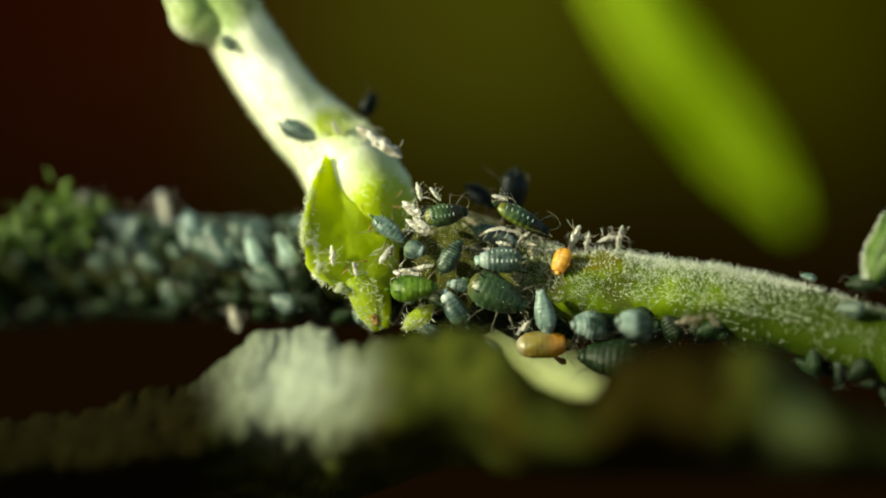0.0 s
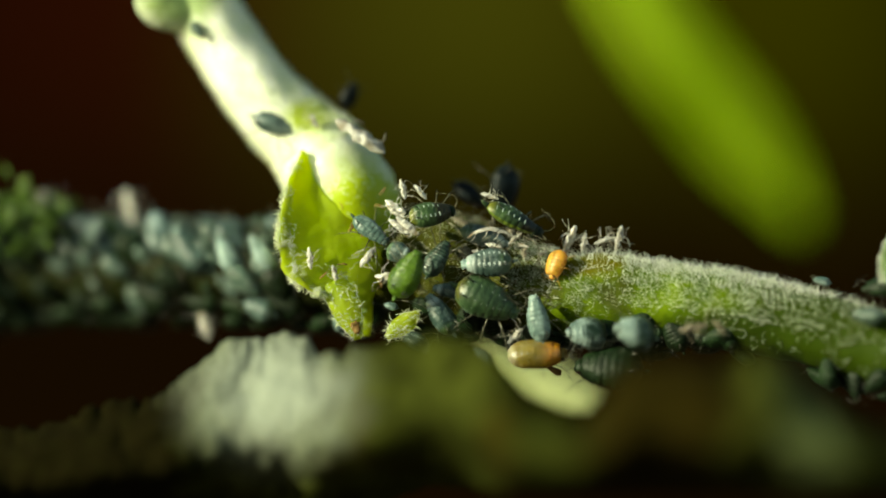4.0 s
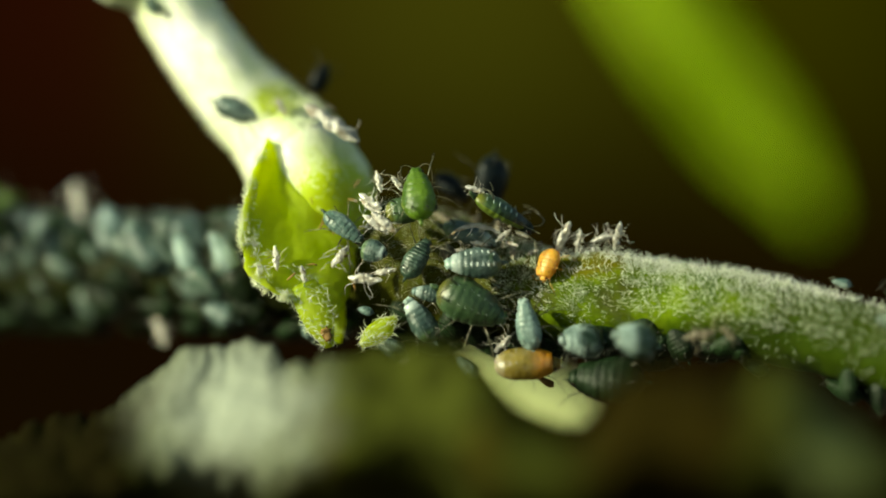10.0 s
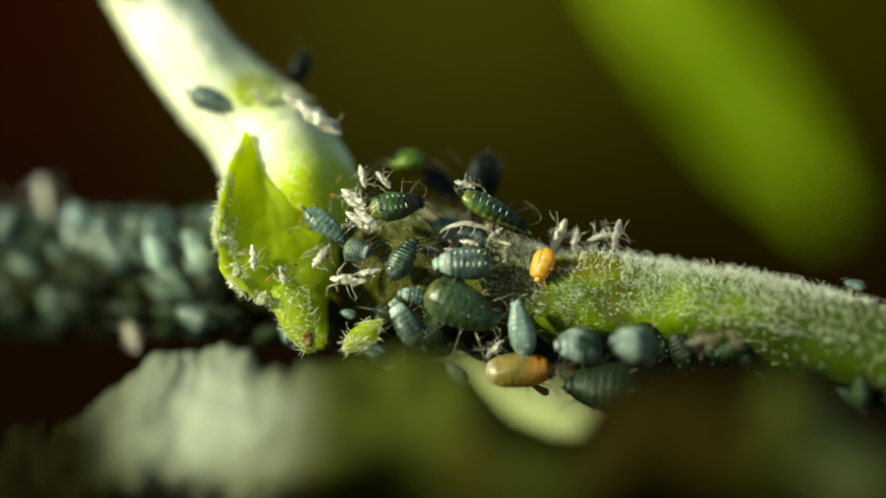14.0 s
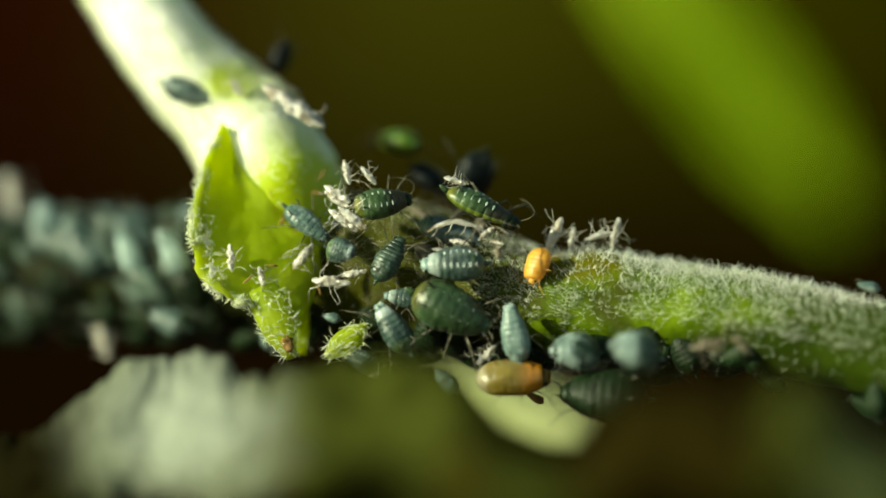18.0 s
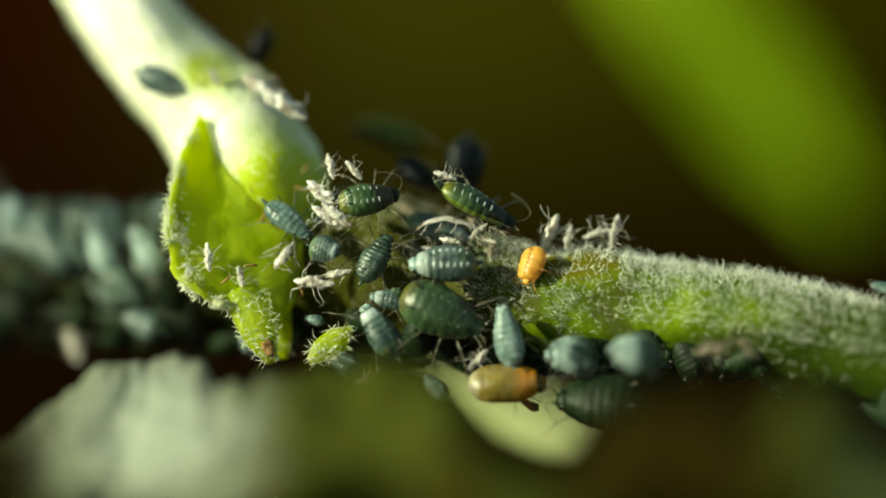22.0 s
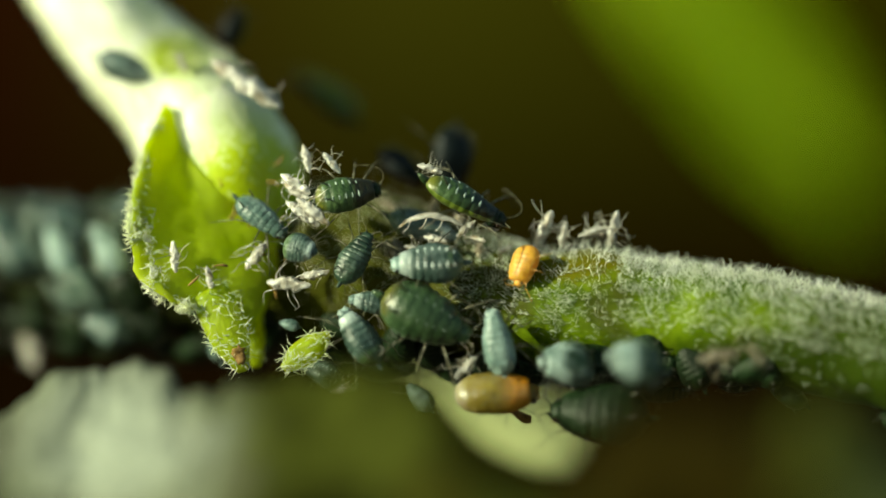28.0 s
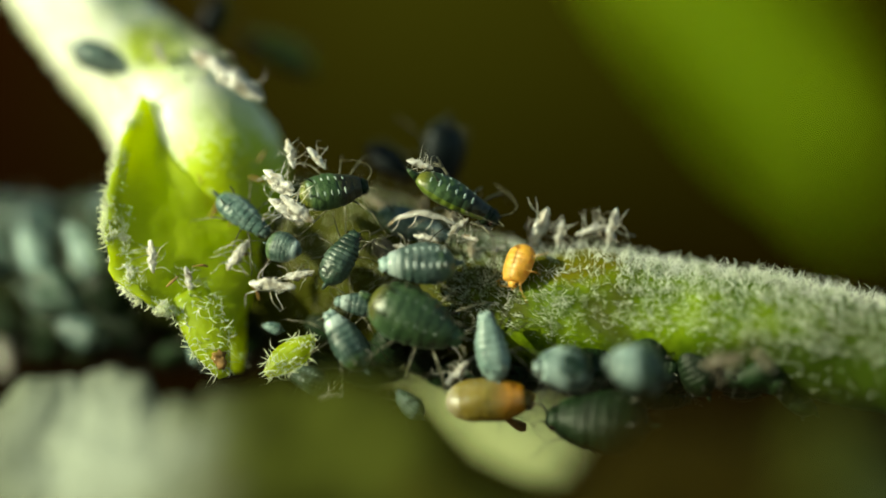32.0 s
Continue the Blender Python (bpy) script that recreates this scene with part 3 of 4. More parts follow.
def blade(name, label, spine, widths, face, mat, bend=0.15, t=0.12, n=28, crinkle=0.0, freq=0.5, midrib=None):
    """A leaf along spine (mm), with half widths, its face towards face."""
    line = curve(spine, n)
    wid = curve([(w, 0) for w in widths], n)
    rows = []
    for i, p in enumerate(line):
        along = (line[min(i + 1, n)] - line[max(i - 1, 0)]).normalized()
        side = along.cross(Vector(face)).normalized()
        out = side.cross(along)
        row = []
        for j in range(-8, 9):
            v = j / 8
            w = wid[i].x
            q = p + side * v * w + out * (-bend * w * v * v)
            row.append(q + out * crinkle * fuzz(q, freq))
        rows.append(row)
    root = thing(name, label, "leaf")
    part("blade", thick(rows, t).mesh(name, mat), root)
    rib = [p + (Vector(face).normalized() * 0.02) for p in line]
    part("midrib", Shape().tube(rib, [max(0.02, (midrib or 0.12) * (1 - 0.8 * i / n)) for i in range(n + 1)], 8).mesh(name + "_rib", mat), root)
    return root


blade("grass_leaf", "bright lime-green grass-like leaf behind the stem", [(6.43, 37.0, 12.41), (8.42, 37.0, 8.93), (11.53, 37.0, 4.81), (13.01, 37.0, 3.01), (14.49, 37.0, 0.92)],
      (1.35, 1.38, 1.4, 1.05, 0.3), (-0.6, -0.6, 0.5), BLADE, 0.25, 0.15)
blade("pale_leaf", "pale yellowish-green leaf glimpsed under the stem", [(1.80, 17.0, -3.80), (3.00, 17.0, -4.50), (4.70, 17.0, -5.15), (6.45, 17.0, -5.85)], (0.35, 0.85, 0.95, 0.2), (-0.6, -0.7, 0.6), PALE, 0.2, 0.1, 20)
edge_leaf = blade("hairy_leaf", "small green hairy leaf at the stem's end", [(17.04, -2.60, 1.99), (16.45, -2.60, 1.30), (15.85, -2.70, 0.51), (15.25, -2.80, -0.32), (14.85, -2.90, -1.10)], (0.5, 1.2, 1.25, 1.0, 0.3), (-0.4, -0.8, 0.5), BUD, 0.5, 0.12, 24, 0.1, 1.5)
rim = Shape()
blade_mesh = edge_leaf.children[0].data
verts = [v.co / MM for v in blade_mesh.vertices]
for k in range(4000):
    p = rnd.choice(verts)
    if min(q.x for q in verts if abs(q.z - p.z) < 0.12) < p.x - 0.15:
        continue
    way = Vector((rnd.uniform(-1, 0.5), rnd.uniform(-1, 0.3), rnd.uniform(-0.4, 1))).normalized()
    rim.spike(p, p + way * rnd.uniform(0.08, 0.22), 0.008, (rnd.uniform(-.04, .04), 0, rnd.uniform(-.04, .04)))
tagged(part("fringe", rim.mesh("leaf_fringe", HAIR), edge_leaf, "pale hairs along the edge"), kind="stuff")


# ---- main stem ----
STEM_AXIS = curve([(-22.35, 11.30, -1.36), (-16.61, 9.30, -1.03), (-10.13, 6.90, -0.81), (-5.05, 4.50, -0.86), (-0.52, 3.25, -0.61), (4.34, 1.05, -1.57), (9.33, 0.15, -2.04), (13.25, -0.95, -2.85), (18.00, -2.90, -4.47)], 120)
STEM_R = curve([(1.5, 0), (1.45, 0), (1.35, 0), (1.4, 0), (2.0, 0), (1.28, 0), (1.25, 0), (1.2, 0), (1.2, 0)], 120)


def stem_point(u, a, lift=0.0):
    """Point and outward way on the stem at share u of its length and angle a (0: to the camera, 90: up)."""
    k = min(int(u * 119), 118)
    p = STEM_AXIS[k].lerp(STEM_AXIS[k + 1], u * 119 - k)
    along = (STEM_AXIS[k + 1] - STEM_AXIS[k]).normalized()
    up = (Vector((0, 0, 1)) - along * along.z).normalized()
    front = up.cross(along)
    if front.y > 0:
        front = -front
    out = front * math.cos(a) + up * math.sin(a)
    r = STEM_R[k].x
    r *= 1 + 0.24 * math.exp(-((p.x - 5.8) / 1.1) ** 2) * max(0.0, math.sin(a)) ** 2
    r *= 1 + 0.07 * fuzz(p + out * r, 0.9) + 0.04 * fuzz(p + out * r, 2.6)
    return p + out * (r + lift), out, along


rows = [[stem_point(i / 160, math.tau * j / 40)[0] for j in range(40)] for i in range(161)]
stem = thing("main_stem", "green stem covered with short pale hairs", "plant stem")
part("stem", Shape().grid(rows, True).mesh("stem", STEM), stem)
hairs = Shape()
for i in range(18000):
    u = rnd.uniform(0.59, 0.97) if i < 15600 else rnd.uniform(0.36, 0.58)
    a = radians(rnd.uniform(-25, 70) if rnd.random() < 0.85 else rnd.uniform(60, 112))
    p, out, along = stem_point(u, a, -0.02)
    if 4.2 < p.x < 6.4 and a > 0.45 and rnd.random() < 0.88:
        continue
    thin = max(0.0, u - 0.67) * 3.8
    tuft = fuzz(p, 0.8) + 0.6 * fuzz(p, 2.0) + 0.5 * fuzz(p, 4.5)
    if rnd.random() < thin * (1.1 if a < 1.2 else 0.6) or tuft < -0.45 + 0.5 * rnd.random() or (a < 1.2 and rnd.random() < 0.25 - a) or (u > 0.66 and a < 0.6 and rnd.random() < 0.85) or (u > 0.64 and 0.6 <= a < 1.05 and rnd.random() < 0.4):
        continue
    way = (out * 0.8 + along * rnd.uniform(-0.9, 0.9) + Vector((rnd.uniform(-.7, .7), rnd.uniform(-.7, .7), rnd.uniform(-.5, .6)))).normalized()
    size = rnd.uniform(0.12, 0.28) * (1.2 if a > 1.1 else 1.0)
    hairs.spike(p, p + way * size, rnd.uniform(0.0055, 0.0095), along * rnd.uniform(-0.12, 0.12) + Vector((0, 0, rnd.uniform(-0.07, 0.07))))
tagged(part("hairs", hairs.mesh("stem_hairs", STEM_HAIR), stem, "dense short pale hairs"), kind="stuff")

low = Shape()
for i in range(900):
    p, out, along = stem_point(rnd.uniform(0.66, 0.97), radians(rnd.uniform(-50, 40)), -0.02)
    if fuzz(p, 1.1) < rnd.uniform(-0.3, 0.4):
        continue
    way = (out + along * rnd.uniform(-0.8, 0.8) + Vector((0, 0, rnd.uniform(-.6, .4)))).normalized()
    low.spike(p, p + way * rnd.uniform(0.12, 0.26), rnd.uniform(0.007, 0.011), along * rnd.uniform(-0.1, 0.1))
tagged(part("flank_hairs", low.mesh("flank_hairs", STEM_HAIR), stem, "sparse pale hairs on the shaded flank"), kind="stuff")

bristles = Shape()
for i in range(2600):
    p, out, along = stem_point(rnd.triangular(0.595, 0.96, 0.64), radians(rnd.uniform(-5, 70) if i % 3 else rnd.uniform(60, 112)), -0.02)
    if 4.2 < p.x < 6.4 and rnd.random() < 0.6:
        continue
    way = (out + along * rnd.uniform(-0.9, 0.9) + Vector((rnd.uniform(-.6, .6), rnd.uniform(-.6, .6), rnd.uniform(-.3, .6)))).normalized()
    bristles.spike(p, p + way * rnd.uniform(0.18, 0.38), rnd.uniform(0.006, 0.009), along * rnd.uniform(-0.14, 0.14) + Vector((0, 0, rnd.uniform(-0.1, 0.1))))
for i in range(420):
    p, out, along = stem_point(rnd.triangular(0.60, 0.93, 0.70), radians(rnd.uniform(66, 108)), -0.02)
    way = (out + along * rnd.uniform(-0.7, 0.9) + Vector((rnd.uniform(-.4, .4), rnd.uniform(-.4, .4), 0))).normalized()
    bristles.spike(p, p + way * rnd.uniform(0.25, 0.48), rnd.uniform(0.008, 0.012), along * rnd.uniform(-0.25, 0.25) + Vector((0, 0, rnd.uniform(-0.12, 0.12))))
tagged(part("bristles", bristles.mesh("stem_bristles", HAIR), stem, "longer curved silvery hairs"), kind="stuff")

flakes = Shape()
for i in range(420):
    u, a = rnd.gauss(0.53, 0.05), radians(rnd.uniform(-40, 110))
    p, out, along = stem_point(min(max(u, 0.40), 0.68), a, rnd.uniform(0.0, 0.12))
    turn = Euler((rnd.uniform(0, 3), rnd.uniform(0, 3), rnd.uniform(0, 3))).to_matrix()
    flakes.ball(p, (rnd.uniform(0.012, 0.04), rnd.uniform(0.008, 0.02), 0.006), turn, 6, 4)
tagged(part("wax_dust", flakes.mesh("wax_dust", HUSK), stem, "scattered white wax flakes"), kind="stuff")

# ---- side branch with its node and bract ----
branch = thing("side_branch", "pale green side shoot, sunlit on one edge", "plant stem")
AXIS = curve([(-2.26, 2.60, -0.89), (-2.46, 2.60, 0.33), (-2.83, 2.60, 1.75), (-3.47, 3.00, 2.81), (-4.23, 3.35, 3.65), (-5.79, 3.55, 5.34), (-7.26, 3.85, 7.54), (-8.33, 4.15, 9.24), (-9.71, 4.55, 11.31)], 60)
RAD = curve([(1.1, 0), (1.5, 0), (1.68, 0), (1.60, 0), (1.40, 0), (1.20, 0), (1.14, 0), (1.14, 0), (1.12, 0)], 60)
rows = []
for i, p in enumerate(AXIS):
    along = (AXIS[min(i + 1, 60)] - AXIS[max(i - 1, 0)]).normalized()
    side = along.cross(Vector((0, -1, 0))).normalized()
    out = side.cross(along)
    row = []
    for j in range(36):
        a = math.tau * j / 36
        d = side * math.cos(a) + out * math.sin(a)
        r = RAD[i].x * (1 + 0.06 * fuzz(p + d, 0.8) + 0.045 * fuzz(p + d, 2.2) + 0.02 * fuzz(p + d, 5) + 0.03 * math.cos(5 * a))
        row.append(p + d * r)
    rows.append(row)
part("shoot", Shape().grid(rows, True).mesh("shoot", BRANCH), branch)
down = Shape()
for i in range(9000):
    k = rnd.randrange(22, 58)
    row = rows[k]
    j = rnd.randrange(36)
    across = rnd.random()
    p = row[j].lerp(row[(j + 1) % 36], across).lerp(rows[k + 1][j].lerp(rows[k + 1][(j + 1) % 36], across), rnd.random())
    way = (p - AXIS[k]).normalized()
    tip = p + (way + Vector((rnd.uniform(-.4, .4), rnd.uniform(-.4, .4), rnd.uniform(-.4, .4)))).normalized() * rnd.uniform(0.08, 0.24)
    down.spike(p - way * 0.02, tip, 0.009, (0, 0, rnd.uniform(-0.03, 0.03)))
tagged(part("fine_hairs", down.mesh("branch_hairs", HAIR_LIME), branch, "fine white down"), kind="stuff")
stub = curve([(-7.87, 3.60, 7.68), (-8.58, 3.40, 7.92), (-9.18, 3.30, 8.48), (-9.53, 3.40, 9.51), (-9.91, 3.50, 10.74)], 24)
part("side_stalk", Shape().tube([p + Vector((0.1 * fuzz(p, 1.5), 0, 0.1 * fuzz(p, 1.9))) for p in stub], [(0.5 + 0.25 * math.sin(i * 0.16)) * (1 + 0.12 * fuzz(p, 2.1)) for i, p in enumerate(stub)], 20).mesh("side_stalk", BRANCH), branch, "pale stub of a leaf stalk")
# bract: a cupped scale below the joint
LEFT = curve([(-4.17, 1.30, 3.24), (-4.53, 0.90, 2.42), (-4.86, 0.50, 1.35), (-4.96, 0.20, 0.21), (-4.71, 0.05, -0.82), (-4.12, 0.00, -1.32), (-3.43, 0.00, -1.55)], 40)
RIGHT = curve([(-4.17, 1.55, 3.21), (-3.62, 1.20, 2.04), (-2.83, 1.15, 1.28), (-2.02, 1.20, 0.52), (-1.56, 1.10, -0.32), (-1.76, 0.95, -1.39), (-2.09, 0.70, -2.07)], 40)
rows = []
for i in range(41):
    row = []
    for j in range(25):
        v = j / 24
        p = LEFT[i].lerp(RIGHT[i], v)
        p = p + Vector((0, 0.22 * math.sin(math.pi * v) * math.sin(math.pi * min(1, i / 30)), 0))
        p.y += 0.14 * fuzz(p, 1.1) + 0.05 * fuzz(p, 3.0)
        if v < 0.12:
            p += Vector((0.10 * fuzz(p, 2.2) + 0.06 * fuzz(p, 5.0), -0.1 * (0.12 - v) / 0.12, 0.08 * fuzz(p + Vector((9, 0, 0)), 4.0)))
        row.append(p)
    rows.append(row)
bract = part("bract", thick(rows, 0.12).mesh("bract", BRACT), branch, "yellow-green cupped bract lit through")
fringe = Shape()
for i in range(4600):
    k = rnd.random() ** 0.75 * 39
    q = LEFT[int(k)].lerp(LEFT[int(k) + 1], k - int(k))
    inner = RIGHT[int(k)] - LEFT[int(k)]
    deep_in = abs(rnd.gauss(0, 0.075 if k > 12 else 0.04))
    q = q + inner * deep_in + Vector((0.05 * fuzz(q, 3.0), -0.07, 0.05 * fuzz(q, 4.0)))
    if fuzz(q, 2.2) + 0.8 * fuzz(q, 6.0) < rnd.uniform(-0.15, 0.5) or (k < 14 and rnd.random() < 0.5):
        continue
    way = Vector((rnd.uniform(-1, 0.8), rnd.uniform(-1, 0.2), rnd.uniform(-0.9, 0.8))) - inner.normalized() * 0.15
    fringe.spike(q, q + way.normalized() * rnd.uniform(0.10, 0.30), rnd.uniform(0.011, 0.017), (rnd.uniform(-.10, .10), 0, rnd.uniform(-.10, .10)))
for i in range(700):
    k, v = rnd.uniform(4, 39), rnd.uniform(0.1, 0.95)
    q = rows[int(k)][int(v * 24)]
    way = Vector((rnd.uniform(-1, 1), -0.8, rnd.uniform(-1, 1))).normalized()
    fringe.spike(q, q + way * rnd.uniform(0.08, 0.2), 0.006, (rnd.uniform(-.03, .03), 0, 0))
tagged(part("fringe", fringe.mesh("fringe", HAIR_LIME), bract, "pale glistening hairs on the rim"), kind="stuff")


def lobe(spine, widths, name, mat, hair_n):
    line = curve(spine, 16)
    wid = curve([(w, 0) for w in widths], 16)
    rows = []
    for i, p in enumerate(line):
        along = (line[min(i + 1, 16)] - line[max(i - 1, 0)]).normalized()
        side = along.cross(Vector((0, -1, 0.2))).normalized()
        out = side.cross(along)
        rows.append([p + side * v / 5 * wid[i].x + out * (-0.45 * wid[i].x * (v / 5) ** 2 + 0.05 * fuzz(p + side * v, 3)) for v in range(-5, 6)])
    ob = part(name, thick(rows, 0.1).mesh(name, mat), bract)
    tuft = Shape()
    for k in range(hair_n):
        i, j = rnd.randrange(16), rnd.choice((0, 0, 1, 3, 5, 8, 10, 10))
        q = rows[i][j]
        way = Vector((rnd.uniform(-1, 1), rnd.uniform(-1, 0), rnd.uniform(-0.8, 0.8))).normalized()
        tuft.spike(q, q + way * rnd.uniform(0.12, 0.32), rnd.uniform(0.008, 0.013), (rnd.uniform(-.05, .05), 0, rnd.uniform(-.05, .05)))
    tagged(part("tuft", tuft.mesh("tuft", HAIR_LIME), ob, "glistening hairs"), kind="stuff")
    return ob


lobe([(-3.13, 0.10, -1.08), (-2.83, -0.10, -1.68), (-2.55, -0.20, -2.36), (-2.30, -0.10, -3.00)], (0.45, 0.5, 0.42, 0.12), "lobe", BRACT, 260)
lobe([(-2.17, 1.20, -0.55), (-2.19, 1.10, -1.46), (-2.12, 1.10, -2.30), (-2.06, 1.10, -2.91)], (0.36, 0.32, 0.26, 0.1), "lobe", BRACT, 20)
lobe([(-0.33, -0.10, -2.09), (-0.63, -0.30, -2.33), (-1.08, -0.30, -2.66), (-1.39, -0.20, -2.94)], (0.1, 0.30, 0.30, 0.1), "lobe", BRACT, 170)
tip = Shape().ball((0, 0, 0), (0.20, 0.10, 0.15), Euler((0, 1.2, 0)).to_matrix(), 24, 18)
tip.v = [p * (1 + 0.6 * fuzz(p, 9.0) + 0.4 * fuzz(p, 22.0)) + Vector((-2.38, -0.25, -2.60)) for p in tip.v]
part("dry_tip", tip.mesh("dry_tip", SCORCH), bract, "brown withered tip")

# ---- leaves in front ----
def front_leaf(name, label, edge, mat, n, depths, foot, nap_n, nap_mat):
    """A crinkled leaf seen over its upturned rim (mm); the blade comes forward from the rim, sinks to the height foot and curls under."""
    rim = curve(edge, n)
    away = curve([(q, 0) for q in depths], n)
    rows = []
    for k in range(-2, 41):
        s = max(k, 0) / 40
        row = []
        for i, q in enumerate(rim):
            tooth = (0.30 * fuzz((q.x, 0, 3), 0.9) + 0.36 * fuzz((q.x, 5, 0), 2.4) + 0.16 * fuzz((q.x, 9, 0), 7.0)) * (1 - s) ** 10
            bulge = math.sin(math.pi * s) if s < 0.5 else 1 - 2.4 * ((s - 0.5) / 0.5) ** 1.5
            p = Vector((q.x, away[i].x - 2.5 * bulge, q.z + (foot + 1.6 * min(1, max(0, (q.x + 4) / 4)) - q.z) * s + tooth))
            if k < 0:
                p += Vector((0, -0.35 * k, 0.15 * k))
            p += Vector((0.12 * fuzz(p, 1.2), 0.40 * fuzz(p, 0.35) + 0.24 * fuzz(p, 1.1) + 0.10 * fuzz(p, 2.4) + 0.06 * fuzz(p, 5.0), 0.10 * fuzz(p, 3.2)))
            row.append(p)
        rows.append(row)
    leaf = thing(name, label, "leaf")
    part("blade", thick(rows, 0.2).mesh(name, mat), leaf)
    nap = Shape()
    for i in range(nap_n):
        k, j = rnd.randrange(0, 24), rnd.randrange(0, n - 1)
        p = rows[k][j].lerp(rows[k][j + 1], rnd.random())
        if not -9.0 < p.x < -2.2:
            continue
        way = Vector((rnd.uniform(-.7, .7), rnd.uniform(-1, 0), rnd.uniform(-0.1, 1))).normalized()
        nap.spike(p, p + way * rnd.uniform(0.10, 0.26), 0.012, (rnd.uniform(-.05, .05), 0, 0))
    tagged(part("nap", nap.mesh(name + "_nap", nap_mat), leaf, "woolly nap"), kind="stuff")
    return leaf


front_leaf("felted_leaf", "crinkled felted olive leaf before the stem, its sunlit patch painted pale",
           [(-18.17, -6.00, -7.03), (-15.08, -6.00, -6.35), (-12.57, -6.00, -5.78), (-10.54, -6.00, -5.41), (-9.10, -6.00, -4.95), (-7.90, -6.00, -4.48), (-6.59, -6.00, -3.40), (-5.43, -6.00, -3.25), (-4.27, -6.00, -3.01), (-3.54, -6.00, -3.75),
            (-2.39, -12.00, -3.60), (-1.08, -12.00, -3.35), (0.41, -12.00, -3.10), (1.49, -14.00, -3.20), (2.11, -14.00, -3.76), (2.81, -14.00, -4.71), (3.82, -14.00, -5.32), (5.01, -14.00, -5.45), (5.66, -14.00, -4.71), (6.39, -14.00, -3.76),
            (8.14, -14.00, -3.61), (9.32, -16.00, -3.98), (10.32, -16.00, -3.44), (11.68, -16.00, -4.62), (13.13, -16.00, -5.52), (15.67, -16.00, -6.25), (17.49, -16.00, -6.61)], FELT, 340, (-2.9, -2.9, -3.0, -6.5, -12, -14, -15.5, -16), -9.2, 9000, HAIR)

# ---- aphids in focus ----
striped = aphid("grey", (1.03, -0.60, -0.50), (2.79, -0.50, -0.48), (0.05, -1, 0.5), "grey-green aphid with rows of white wax bars")
cam.data.dof.focus_object = striped
aphid("spotted", (3.04, -0.70, -2.22), (0.93, -0.60, -1.25), (0.15, -1, 0.15), "large green aphid with small white spots")
aphid("spotgrey", (0.08, -0.40, -1.30), (1.20, -0.30, -1.46), (0.1, -1, 0.5), "small grey aphid beside a larger green one")
aphid("spotgrey", (-0.07, -0.50, -1.47), (0.80, -0.60, -2.79), (0.3, -1, 0.1), "grey aphid with white spots hanging head upward")
aphid("slim", (3.41, -0.80, -1.46), (3.73, -0.90, -3.08), (-0.05, -1, 0.1), "slim grey-blue aphid standing upright")
aphid("amber", (4.64, -0.80, -3.45), (2.59, -0.80, -3.51), (0, -0.8, 0.6), "yellow-amber aphid with an orange head end", reach=0.5)
aphid("orange", (4.00, -0.30, -1.05), (4.36, -0.05, -0.08), (-0.7, -0.7, 0.1), "small bright orange nymph on hairy stem")
aphid("round", (4.45, -1.40, -2.75), (5.80, -0.80, -2.83), (-0.2, -0.9, 0.4), "round grey-blue aphid under the stem")
aphid("plain", (5.19, -0.60, -2.45), (6.33, -0.40, -2.89), (0.1, -0.7, 0.7), "dark aphid crowded between two paler ones")
aphid("round", (6.00, -2.50, -2.57), (7.35, -1.90, -2.95), (-0.2, -0.9, 0.4), "round grey-blue aphid under the stem")
aphid("plain", (4.68, -0.90, -3.82), (7.02, -1.30, -4.02), (0, -0.8, 0.5), "dark green aphid under the stem", reach=0.6)
aphid("bluish", (-1.29, 0.30, 0.12), (-2.46, 0.60, 1.00), (0.3, -1, 0.4), "blue-green aphid resting beside the bract", True)
aphid("stub", (-0.56, -0.45, -0.24), (-1.36, -0.15, -0.05), (0.1, -1, 0.3), "round teal aphid seen end on")
aphid("ridged", (0.65, 0.00, 0.28), (-0.05, -0.30, -0.93), (-0.2, -1, 0.3), "dark aphid with a ridged segmented back")
aphid("shaded", (0.95, 0.20, 1.27), (-0.66, -0.10, 0.98), (0.1, -1, 0.5), "dark green aphid among shed skins")
rocking = aphid("banded", (3.86, 0.20, 0.42), (1.93, -0.10, 1.42), (0.62, -0.55, 0.6), "green aphid with yellow flanks and white bars")
aphid("spotgrey", (2.75, 0.90, 0.06), (1.03, 0.90, 0.59), (0.1, -0.4, 0.9), "grey-green aphid half hidden behind others")
aphid("bluish", (-4.34, 2.05, 3.82), (-5.79, 2.30, 4.36), (-0.2, -1, 0.3), "dark green aphid on the pale side shoot")
aphid("dark", (-7.50, 2.50, 7.00), (-7.90, 2.70, 7.50), (-0.2, -1, 0.5), "dark aphid on the pale side shoot", False)
aphid("black", (-2.42, 3.60, 5.60), (-2.85, 3.60, 4.72), (0.5, -0.7, 0.3), "blackish aphid on the shaded side of the shoot")
aphid("black", (1.88, 2.60, 1.38), (0.87, 2.80, 2.16), (0.2, -0.5, 0.9), "blackish aphid with a bluish sheen")
raised = aphid("black", (2.39, 2.40, 1.04), (2.62, 2.80, 2.73), (0.6, -0.7, 0.2), "blackish aphid with its rear end raised")
aphid("blue", (-1.50, 0.30, -1.84), (-1.03, 0.30, -1.97), (0.1, -1, 0.4), "small dark bluish nymph below the bract", False)
aphid("blue", (1.47, 0.20, -3.28), (2.04, 0.10, -3.90), (0.1, -1, 0.2), "grey-blue aphid low on the stem")
aphid("dark", (-1.03, 0.60, -2.78), (-0.03, 0.60, -3.28), (0.1, -1, 0.2), "dark aphid low on the stem")
